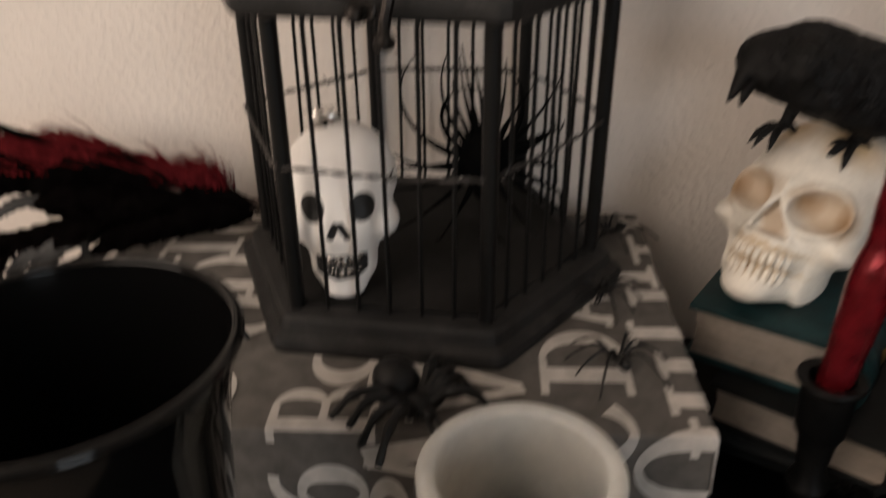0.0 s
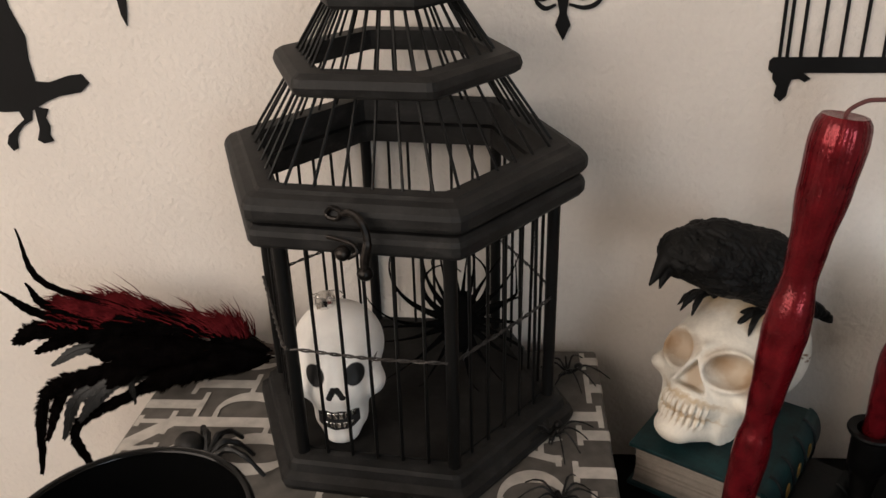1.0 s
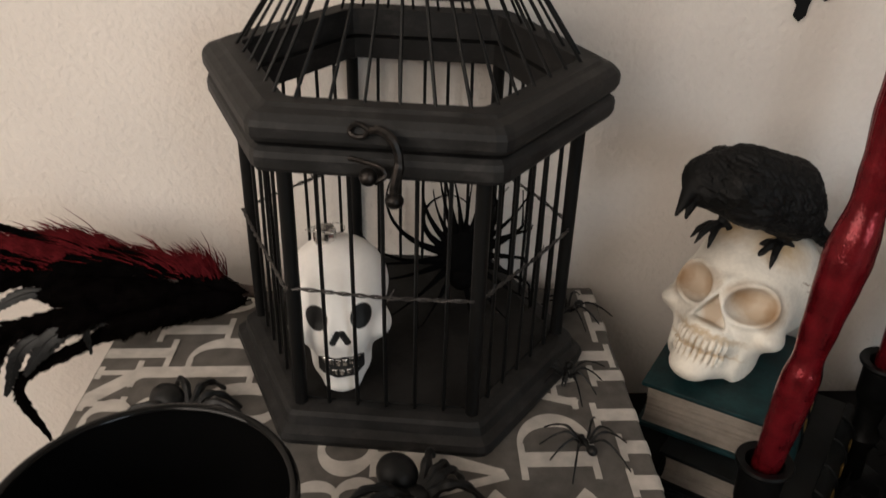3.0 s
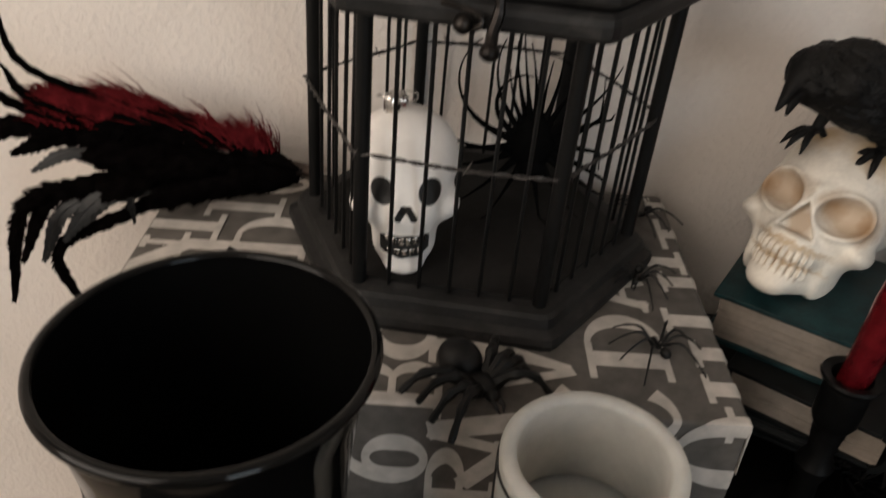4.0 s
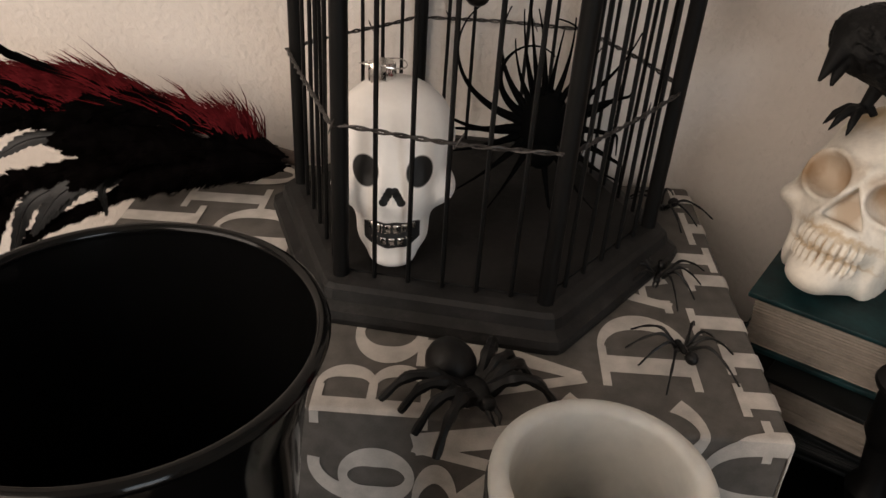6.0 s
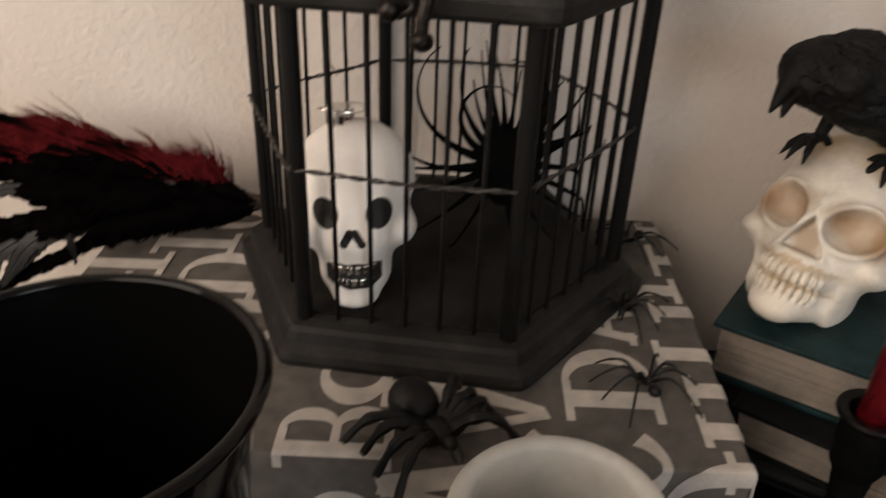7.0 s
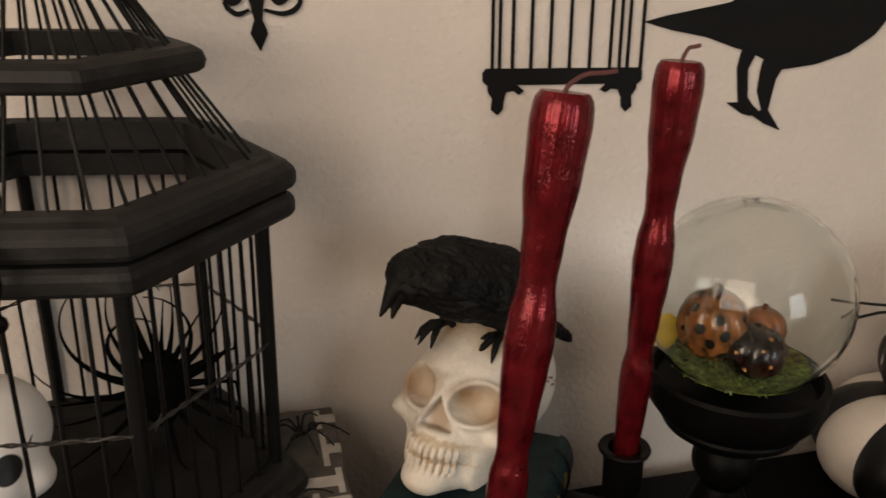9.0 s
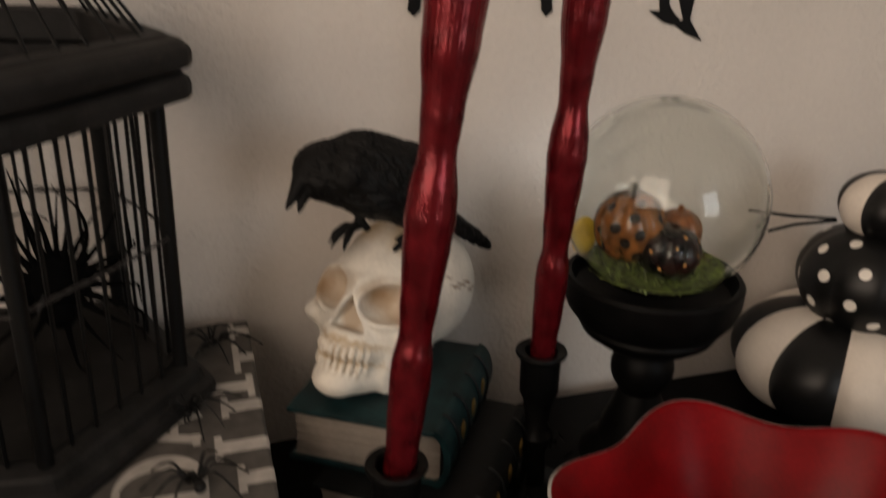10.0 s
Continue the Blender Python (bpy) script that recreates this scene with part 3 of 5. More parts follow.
# the hook and eye on the front rim
FRONT = CAGE @ pose(0, 0, 0.0050, 0, 0, -90) @ pose(0.1055, 0.004, 0)
clasp = thing("hook_clasp", "aged bronze hook-and-eye clasp on the cage rim", "clasp", m=FRONT @ pose(0, 0, 0, 0, 0, 90))
part("swivel", tube(curve_pts([(-0.013, -0.0015, 0.192), (-0.009, -0.003, 0.196), (-0.004, -0.004, 0.194), (-0.006, -0.004, 0.190), (-0.011, -0.003, 0.190), (-0.013, -0.0015, 0.192)], 6), 0.0013, 8), M_BRONZE, clasp)
part("hook", tube(curve_pts([(-0.003, -0.004, 0.193), (0.003, -0.006, 0.194), (0.009, -0.008, 0.189), (0.011, -0.009, 0.180), (0.009, -0.010, 0.170), (0.0085, -0.010, 0.163)], 7), [0.0017, 0.0018] + [0.0022] * 20 + [0.0026] * 14, 8), M_BRONZE, clasp)
part("knob", ball((0.0085, -0.010, 0.1615), (0.0046, 0.0046, 0.0040), 14), M_BRONZE, clasp)
part("eye_screw", ball((-0.004, -0.007, 0.1715), (0.0044, 0.0046, 0.0044), 14), M_BRONZE, clasp)
part("eye_plate", tube(curve_pts([(-0.014, -0.001, 0.178), (-0.007, -0.003, 0.1775), (0.002, -0.006, 0.176), (0.004, -0.007, 0.172), (-0.001, -0.008, 0.169)], 6), 0.0012, 8), M_BRONZE, clasp)

# ---- white skull ornament in the cage ----
def orn(P):
    X = [np.abs(P[0]), P[1], P[2]]
    d = ellipsoid(P, (0, 0.009, 0.0585), (0.0300, 0.030, 0.0285))
    d = join(d, ellipsoid(P, (0, -0.005, 0.040), (0.0240, 0.0225, 0.024)), 0.008)
    d = join(d, ellipsoid(X, (0.0220, -0.006, 0.0385), (0.0085, 0.012, 0.0085)), 0.005)
    d = join(d, ellipsoid(P, (0, -0.009, 0.017), (0.0178, 0.0165, 0.0165)), 0.006)
    d = join(d, ellipsoid(P, (0, -0.017, 0.0042), (0.0105, 0.0085, 0.005)), 0.006)
    d = carve(d, ellipsoid(X, (0.0132, -0.0285, 0.0530), (0.0064, 0.0060, 0.0072)), 0.003)
    d = carve(d, ellipsoid(X, (0.0024, -0.0305, 0.0415), (0.0026, 0.0045, 0.0052)), 0.0015)
    return d


_eyes = spots(M_ORN, [((sx * 0.0132, -0.026, 0.0530), (0.0070, 0.016, 0.0077)) for sx in (1, -1)]
              + [((sx * (0.0012 + 0.0010 * k), -0.026, 0.0446 - 0.0019 * k), (0.0021, 0.012, 0.0021)) for sx in (1, -1) for k in range(4)], 0.05)
blend_colour(M_ORN, _eyes, (0.008, 0.008, 0.008))
ornament = thing("skull_ornament", "satin white glass skull ornament with black eyes and silver teeth", "ornament", m=pose(-0.0470, 0.3945, BOX_TOP + 0.0205, 0, 0, 5))
_o = solid_object("skull_body", orn, (-0.036, -0.04, -0.004), (0.036, 0.046, 0.092), 0.0010, M_ORN)
_o.parent = ornament
_bm = bmesh.new()


def jaw_y(x, z):
    """The y of the front of the jaw at x, z."""
    ys = np.linspace(-0.04, 0.0, 400)
    v = orn([np.full(400, x), ys, np.full(400, z)])
    hit = np.argmax(v < 0)
    return float(ys[hit]) if v[hit] < 0 else -0.02


rows = 8
cols = 26
grid = [[None] * (cols + 1) for _ in range(rows + 1)]
for i in range(rows + 1):
    for j in range(cols + 1):
        u = -1 + 2 * j / cols
        x = 0.0134 * u
        zc = 0.0200 + 0.0018 * u * u
        z = zc + (0.0070 - 0.0026 * abs(u) ** 3) * (-1 + 2 * i / rows) + 0.0004 * math.sin(9 * u + 4 * i)
        grid[i][j] = _bm.verts.new((x, jaw_y(x, z) - 0.0004, z))
for i in range(rows):
    for j in range(cols):
        _bm.faces.new((grid[i][j], grid[i][j + 1], grid[i + 1][j + 1], grid[i + 1][j]))
part("mouth", _bm, M_WEB, ornament, "black painted mouth")
for row, z0 in ((0, 0.0234), (1, 0.0169)):
    n = 6 if row == 0 else 5
    for j in range(n):
        x = (-0.5 + (j + 0.5) / n) * (0.0232 if row == 0 else 0.0205)
        z = z0 + 0.0016 * (x / 0.011) ** 2
        h = (0.0050 if row == 0 else 0.0042) * (1 - 0.2 * abs(x) / 0.011)
        bm = box_bm(-0.00165, -0.0009, -h / 2, 0.00165, 0.0009, h / 2, 0.0007, 3)
        bmesh.ops.transform(bm, matrix=pose(x, jaw_y(x, z) - 0.0001, z, 0, 0, math.degrees(math.atan2(x, 0.016)) * 0.9), verts=bm.verts)
        part("tooth", bm, M_SILVER, ornament, "small silver tooth")
part("cap", lathe([(0, 0.0845), (0.0062, 0.0845), (0.0064, 0.0880), (0.0062, 0.0930), (0.0055, 0.0942), (0, 0.0942)], 20, lambda a, r, z: (r * (1 + 0.05 * math.cos(10 * a)), z)), M_SILVER, ornament, "shiny silver ornament cap").matrix_basis = pose(-0.0060, 0.010, 0.0)
part("hanging_loop", tube([(0.0112 * math.cos(t * 0.2618) - 0.0055, 0.010 + 0.0060 * math.sin(t * 0.2618), 0.0932 + 0.001 * math.sin(t * 0.5)) for t in range(25)], 0.00035, 6), M_SILVER, ornament)


# ---- spiders ----
def spider(name, label, size, m, fuzz=False, leg_r=0.035, seedv=1, group="black spiders", fat=1.0, long=1.0, fan=1.0):
    """A spider about size long in body, head towards +y."""
    rg = random.Random(seedv)
    s = size
    mat = M_SPIDER_FUZZ if fuzz else M_SPIDER
    th = thing(name, label, "spider", group, m)
    part("abdomen", ball((0, -0.34 * s, 0.32 * s), (0.30 * s * fat, 0.36 * s * fat, 0.29 * s * fat), 18), mat, th)
    part("thorax", ball((0, 0.16 * s, 0.24 * s), (0.19 * s * fat, 0.24 * s, 0.15 * s * fat), 16), mat, th)
    part("head", ball((0, 0.40 * s, 0.22 * s), (0.11 * s, 0.12 * s, 0.10 * s), 12), mat, th)
    for sx in (1, -1):
        part("fang", tube([(sx * 0.05 * s, 0.47 * s, 0.2 * s), (sx * 0.06 * s, 0.58 * s, 0.14 * s), (sx * 0.03 * s, 0.62 * s, 0.05 * s)], [0.04 * s, 0.03 * s, 0.01 * s], 6), mat, th)
        for i, ang in enumerate((58, 22, -18, -52)):
            a = radians(ang * fan + rg.uniform(-7, 7))
            d = Vector((sx * math.cos(a), math.sin(a), 0))
            reach = (1.05, 0.88, 0.88, 1.1)[i] * s * long * rg.uniform(0.92, 1.08)
            b0 = Vector((sx * 0.14 * s, 0.16 * s + 0.09 * s * (1.5 - i) * 0.6, 0.24 * s))
            side = Vector((-d.y, d.x, 0)) * rg.uniform(-0.1, 0.1) * s
            pts = curve_pts([b0, b0 + d * reach * 0.32 + Vector((0, 0, 0.26 * s * long)), b0 + d * reach * 0.68 + side + Vector((0, 0, 0.16 * s)), Vector((b0.x, b0.y, 0)) + d * reach + side * 2 + Vector((0, 0, leg_r * s * 0.5))], 6)
            n = len(pts)
            part("leg", tube(pts, [leg_r * s * (1.25 - 0.75 * k / n) * (1 + 0.18 * math.sin(k * 1.2)) for k in range(n)], 7), mat, th)
    return th


spider("spider", "large matte black rubber spider on the lettered box", 0.036, pose(-0.0045, 0.3035, BOX_TOP + 0.0006, 0, 0, -142), leg_r=0.082, seedv=3, long=0.80, fan=0.62)
spider("spider", "small thin-legged black plastic spider on the lettered box", 0.0185, pose(0.0965, 0.3400, BOX_TOP + 0.001, 0, 0, 15), leg_r=0.042, seedv=4, fat=0.55, long=1.35)
spider("spider", "small thin-legged black plastic spider by the cage base", 0.0180, pose(0.096, 0.408, BOX_TOP + 0.001, 0, 0, 160), leg_r=0.042, seedv=6, fat=0.55, long=1.35)
spider("spider", "small thin-legged black plastic spider by the cage corner", 0.0185, pose(0.112, 0.484, BOX_TOP + 0.001, 0, 0, 120), leg_r=0.042, seedv=7, fat=0.55, long=1.35)
spider("spider", "black rubber spider with arched legs beside the bucket", 0.034, pose(-0.143, 0.370, BOX_TOP + 0.0006, 0, 0, -130), leg_r=0.072, seedv=8)

# the long-legged spider that hangs in the cage
big = thing("spider", "huge black long-legged spider with curling legs inside the cage", "spider", "black spiders", pose(0.029, 0.461, BOX_TOP + 0.0205))
part("abdomen", ball((0, 0.004, 0.044), (0.0145, 0.015, 0.0195), 18), M_SPIDER_FUZZ, big)
part("thorax", ball((0, -0.004, 0.028), (0.009, 0.009, 0.009), 14), M_SPIDER_FUZZ, big)
rg = random.Random(11)
# each leg: heading from upright, length, how far it curls on the way
LEGS = [(-60, 0.074, 205), (-75, 0.092, 135), (-45, 0.066, 75), (-12, 0.066, 4), (-2, 0.060, -16), (-30, 0.046, 26), (-92, 0.063, 14), (-100, 0.070, 80), (-116, 0.062, 28),
        (-128, 0.062, 22), (28, 0.050, 12), (42, 0.080, -125), (58, 0.066, 22), (46, 0.072, -34), (6, 0.047, 3), (90, 0.062, 36), (104, 0.070, 26), (76, 0.070, -70),
        (-20, 0.058, 18), (18, 0.056, -22), (172, 0.062, -14), (-150, 0.052, 14), (148, 0.048, -24), (122, 0.056, -30)]
for ang, length, curl in LEGS:
    p = Vector((0, 0.0, 0.042)) + Vector((math.sin(radians(ang)), 0, math.cos(radians(ang)))) * 0.007
    drift = rg.uniform(-0.35, 0.25) if abs(ang) < 118 else -0.55
    pts = []
    for k in range(27):
        pts.append(Vector((p.x, p.y, max(p.z, 0.0013 + 0.0006 * (k % 2)))))
        h = radians(ang + curl * (k / 26) ** 1.5)
        p = p + Vector((math.sin(h), drift, math.cos(h))).normalized() * length / 26
        flat = Vector((p.x + 0.0375, p.y + 0.015))
        if flat.length > 0.082:
            flat *= 0.082 / flat.length
            p.x, p.y = flat.x - 0.0375, flat.y - 0.015
    n = len(pts)
    part("leg", tube(pts, [0.0004 + 0.0030 * (1 - k / n) ** 2.1 for k in range(n)], 7), M_SPIDER_FUZZ, big)

# ---- skull, crow and books ----
def skull(P):
    X = [np.abs(P[0]), P[1], P[2]]
    d = ellipsoid(P, (0, 0.011, 0.0630), (0.0365, 0.0425, 0.0375))
    d = join(d, ellipsoid(P, (0, -0.019, 0.048), (0.0330, 0.026, 0.030)), 0.010)
    d = join(d, ellipsoid(X, (0.0290, -0.022, 0.0370), (0.0070, 0.014, 0.0060)), 0.006)
    d = join(d, ellipsoid(P, (0, -0.032, 0.0275), (0.0162, 0.0190, 0.0130)), 0.006)
    d = join(d, ellipsoid(P, (0, -0.030, 0.0118), (0.0155, 0.0200, 0.0104)), 0.003)
    d = join(d, ellipsoid(P, (0, -0.0440, 0.0080), (0.0105, 0.0085, 0.0070)), 0.006)
    d = join(d, ellipsoid(X, (0.0190, -0.012, 0.0185), (0.0052, 0.018, 0.0150)), 0.009)
    d = join(d, ellipsoid(P, (0, -0.0425, 0.0500), (0.0040, 0.005, 0.012)), 0.005)
    eye = ellipsoid([X[0] * 0.92 + (X[2] - 0.053) * 0.39, X[1], X[2] * 0.92 - X[0] * 0.39], (0.0168, -0.0425, 0.0418), (0.0142, 0.0140, 0.0102))
    slant = X[0] * 0.85 + (P[2] - 0.0525) * 0.50
    foot = 0.0352 + 0.12 * (0.006 - X[0]) - P[2]
    nose = 0.0012 * np.log(np.exp(np.clip(slant / 0.0012, -60, 60)) + np.exp(np.clip(foot / 0.0012, -60, 60)))
    nose = np.maximum(nose, P[1] + 0.0395)
    d = d - 0.0017 * np.exp(-((eye - 0.0014) / 0.0019) ** 2) - 0.0014 * np.exp(-((nose - 0.0012) / 0.0015) ** 2)
    d = carve(d, eye, 0.0016)
    d = carve(d, nose, 0.0012)
    for row, z0, yb in ((0, 0.0243, 0.0505), (1, 0.0172, 0.0490)):
        for j in range(10):
            a = (j - 4.5) * 0.255
            x, y = 0.0140 * math.sin(a), -yb + 0.0165 * (1 - math.cos(a))
            t = ellipsoid([(P[0] - x) * math.cos(a) + (P[1] - y) * math.sin(a), -(P[0] - x) * math.sin(a) + (P[1] - y) * math.cos(a), P[2]], (0, 0, z0 + 0.0014 * math.sin(a) ** 2), (0.0017, 0.0028, 0.0044))
            d = join(d, t, 0.0003)
    crack = np.abs(P[2] - 0.070 - 0.004 * np.sin(P[1] * 420) - 0.0018 * np.sin(P[1] * 1300) - 0.1 * P[1]) - 0.0004
    d = np.where((P[0] > 0.02) & (P[1] > -0.012) & (P[1] < 0.022) & (crack < 0), d + 0.0007, d)
    row = SKULL[2]
    flat = (1.0372 - (row[0] * P[0] + row[1] * P[1] + row[2] * P[2] + row[3])) / 1.165
    return np.maximum(d, flat)


_sock = spots(M_BONE, [((sx * 0.0184, -0.034, 0.0535), (0.0130, 0.018, 0.0102)) for sx in (1, -1)] + [((0, -0.042, 0.0405), (0.0060, 0.009, 0.0085))], 0.28, 0.006, 160)
blend_colour(M_BONE, _sock, (0.47, 0.38, 0.285))
_in = spots(M_BONE, [((sx * 0.0080, -0.036, 0.0555), (0.0055, 0.012, 0.0060)) for sx in (1, -1)] + [((sx * 0.0270, -0.034, 0.0510), (0.0040, 0.012, 0.0070)) for sx in (1, -1)], 0.7, 0.006, 200)
blend_colour(M_BONE, _in, (0.32, 0.21, 0.12))
_gap = spots(M_BONE, [((0, -0.040, 0.0207), (0.0200, 0.0165, 0.0011)), ((0, -0.042, 0.0300), (0.0180, 0.0135, 0.0020)), ((-0.022, -0.016, 0.088), (0.016, 0.014, 0.010)), ((0.012, -0.018, 0.090), (0.016, 0.014, 0.012))], 0.6, 0.008, 260)
blend_colour(M_BONE, _gap, (0.47, 0.35, 0.21))
_crk = spots(M_BONE, [((0.038, 0.003 + 0.006 * k, 0.0705 + 0.0022 * math.sin(k * 2.1)), (0.008, 0.0046, 0.0007)) for k in range(-2, 4)], 0.4, 0.003, 400)
blend_colour(M_BONE, _crk, (0.16, 0.08, 0.03))
_tg = []
for z0, yb in ((0.0243, 0.0515), (0.0172, 0.0500)):
    for j in range(9):
        a = (j - 4) * 0.255
        _tg.append(((0.0140 * math.sin(a), -yb + 0.0165 * (1 - math.cos(a)), z0), (0.0005, 0.0030, 0.0038)))
blend_colour(M_BONE, spots(M_BONE, _tg, 0.7, 0.0008, 500), (0.47, 0.38, 0.27))
BOOK1 = pose(0.1470, 0.4110, 0, 0, 0, -33)
SKULL = pose(0.2025, 0.4395, 1.0215, -25.0, 4.0, -44.0) @ Matrix.Scale(1.165, 4)
_s = solid_object("skull", skull, (-0.047, -0.064, -0.008), (0.047, 0.066, 0.108), 0.0010, M_BONE)
_s.matrix_basis = SKULL
tagged(_s, "ivory resin skull with brown stained sockets on teal books", "skull")


def crow(P):
    def feather(p):
        """Overlapping scales that run back from the head."""
        ax = np.array((0.80, 0.20, -0.565))
        q = [p[k] - c for k, c in enumerate((0.215, 0.443, 1.162))]
        u = sum(q[k] * ax[k] for k in range(3)) * 95
        w = np.arctan2(q[1] + 0.2 * q[0], q[2] + 0.6 * q[0]) * 3.6
        u = u + 0.5 * np.sin(w * 2.1) + 0.3 * np.sin(w * 5 + u)
        row = np.floor(u)
        v = np.abs((w + 0.5 * row) % 1 - 0.5) * 2
        edge = (u - row) + 0.75 * v * v
        return 0.0017 * (0.5 - np.clip(edge, 0, 1.0)) + 0.00045 * np.sin(w * 31 + 3 * np.sin(u * 2))
    head = ellipsoid(P, (0.1775, 0.4385, 1.1725), (0.0142, 0.0120, 0.0122))
    body = join(capsule(P, (0.201, 0.4410, 1.1715), (0.234, 0.4510, 1.1570), 0.0190, 0.0210), capsule(P, (0.203, 0.4340, 1.1620), (0.240, 0.4470, 1.1440), 0.0165, 0.0185), 0.008)
    body = join(body, capsule(P, (0.1790, 0.4330, 1.1670), (0.2060, 0.4320, 1.1580), 0.0125, 0.0150), 0.008)
    tail = capsule(P, (0.240, 0.4540, 1.143), (0.292, 0.4720, 1.1005), 0.0135, 0.0025)
    tail = np.maximum(tail, np.abs((P[2] - 1.143) + 0.82 * (P[0] - 0.24)) - 0.0065)
    d = join(join(head, body, 0.013), tail, 0.010)
    for s in (1, -1):
        wing = capsule(P, (0.192, 0.441 - s * 0.016, 1.171), (0.262, 0.458 - s * 0.014, 1.128), 0.0125, 0.004)
        d = join(d, wing, 0.003)
    d = d + feather(P)
    up = capsule(P, (0.170, 0.4345, 1.1730), (0.1550, 0.4210, 1.1545), 0.0080, 0.0011)
    low = capsule(P, (0.170, 0.4330, 1.1680), (0.1615, 0.4215, 1.1520), 0.0066, 0.0010)
    d = join(d, np.minimum(up, low), 0.002)
    for fx, fy, fz, yaw, reach, drop in ((0.2030, 0.4680, 1.1240, -151, 0.0206, 0.0100), (0.2353, 0.4445, 1.1225, -149, 0.0225, 0.0095)):
        d = join(d, capsule(P, (fx + 0.007, fy + 0.002, fz + 0.018), (fx, fy, fz), 0.0050, 0.0030), 0.003)
        for da, far in ((-30, 0.9), (-4, 1.0), (24, 1.0), (150, 0.45)):
            a = radians(yaw + da)
            q = [(fx + math.cos(a) * r * reach * far, fy + math.sin(a) * r * reach * far, fz + h * drop) for r, h in ((0, 0), (0.42, 0.05), (0.75, -0.35), (1.0, -1.0))]
            for p0, p1, r0, r1 in zip(q, q[1:], (0.0026, 0.0024, 0.0022), (0.0024, 0.0022, 0.0007)):
                d = np.minimum(d, capsule(P, p0, p1, r0, r1))
    return d


_c = solid_object("crow", crow, (0.148, 0.385, 1.085), (0.302, 0.492, 1.206), 0.0011, M_CROW)
tagged(_c, "matte black crow figure crouched on top of the skull", "crow figure")


def book(name, label, m, W, D, z0, z1, cover, gold, pages=None):
    """A thick book lying flat: fore-edge at x = 0, spine at x = W, head towards -y."""
    th = thing(name, label, "book", "stacked books", m)
    c = 0.0032
    for z in (z0, z1 - c):
        part("cover_board", box_bm(0, 0, z, W, D, z + c, 0.0009), cover, th)
    bm = bmesh.new()
    n = 14
    prof = []
    for i in range(n + 1):
        a = -math.pi / 2 + math.pi * i / n
        prof.append((W + 0.010 * math.cos(a), (z0 + z1) / 2 + ((z1 - z0) / 2 + 0.0012) * math.sin(a)))
    inner = [(W + 0.006 * math.cos(-math.pi / 2 + math.pi * i / n), (z0 + z1) / 2 + ((z1 - z0) / 2 - c) * math.sin(-math.pi / 2 + math.pi * i / n)) for i in range(n, -1, -1)]
    f = bm.faces.new([bm.verts.new((x, 0, z)) for x, z in prof + inner])
    r = bmesh.ops.extrude_face_region(bm, geom=[f])
    bmesh.ops.translate(bm, vec=(0, D, 0), verts=[g for g in r["geom"] if isinstance(g, bmesh.types.BMVert)])
    part("spine", bm, cover, th)
    for y in (0.16 * D, 0.38 * D, 0.62 * D, 0.84 * D):
        part("spine_band", tube([(W + 0.0103 * math.cos(t * 0.2618 - math.pi / 2), y, (z0 + z1) / 2 + ((z1 - z0) / 2 + 0.0016) * math.sin(t * 0.2618 - math.pi / 2)) for t in range(13)], 0.0012, 6), gold and M_BOOK_DARK or cover, th)
    if gold:
        for y in (0.27 * D, 0.50 * D, 0.73 * D):
            part("gilt_ornament", ball((W + 0.0098, y, (z0 + z1) / 2 + 0.004), (0.0010, 0.0042, 0.0060), 10), M_GOLD, th, "worn gold ornament")
    pg = bmesh.new()
    rg = random.Random(int(z0 * 1e4))
    rows = []
    k = 34
    for i in range(k + 1):
        z = z0 + c * 0.98 + (z1 - z0 - 1.96 * c) * i / k
        e = 0.0028 + rg.uniform(0, 0.0006) + 0.0005 * (i % 2)
        bow = 0.0015 * math.sin(math.pi * i / k)
        rows.append([pg.verts.new(q) for q in ((e + bow, e, z), (W + 0.003, e, z), (W + 0.003, D - e, z), (e + bow, D - e, z))])
    for p, q in zip(rows, rows[1:]):
        for n4 in range(4):
            pg.faces.new((p[n4], p[(n4 + 1) % 4], q[(n4 + 1) % 4], q[n4]))
    pg.faces.new(rows[0])
    pg.faces.new(rows[-1])
    part("page_block", pg, pages or M_PAGES, th, "aged page edges, cream or shaded dark", smooth=False)
    return th


book("book", "small thick teal-covered book under the skull", BOOK1, 0.090, 0.108, 1.0008, 1.0368, M_BOOK, True)
book("book", "dark-covered book with cream pages in the stack", pose(0.1570, 0.3850, 0, 0, 0, -36), 0.092, 0.122, 0.9722, 1.0003, M_BOOK_DARK, True)
# Bottom book: page edges take the dark cover colour in place of shade.
book("book", "black-covered book at the bottom of the stack", pose(0.1620, 0.3950, 0, 0, 0, -30), 0.090, 0.112, TOP + 0.0005, 0.9717, M_BOOK_DARK, False, M_BOOK_DARK)

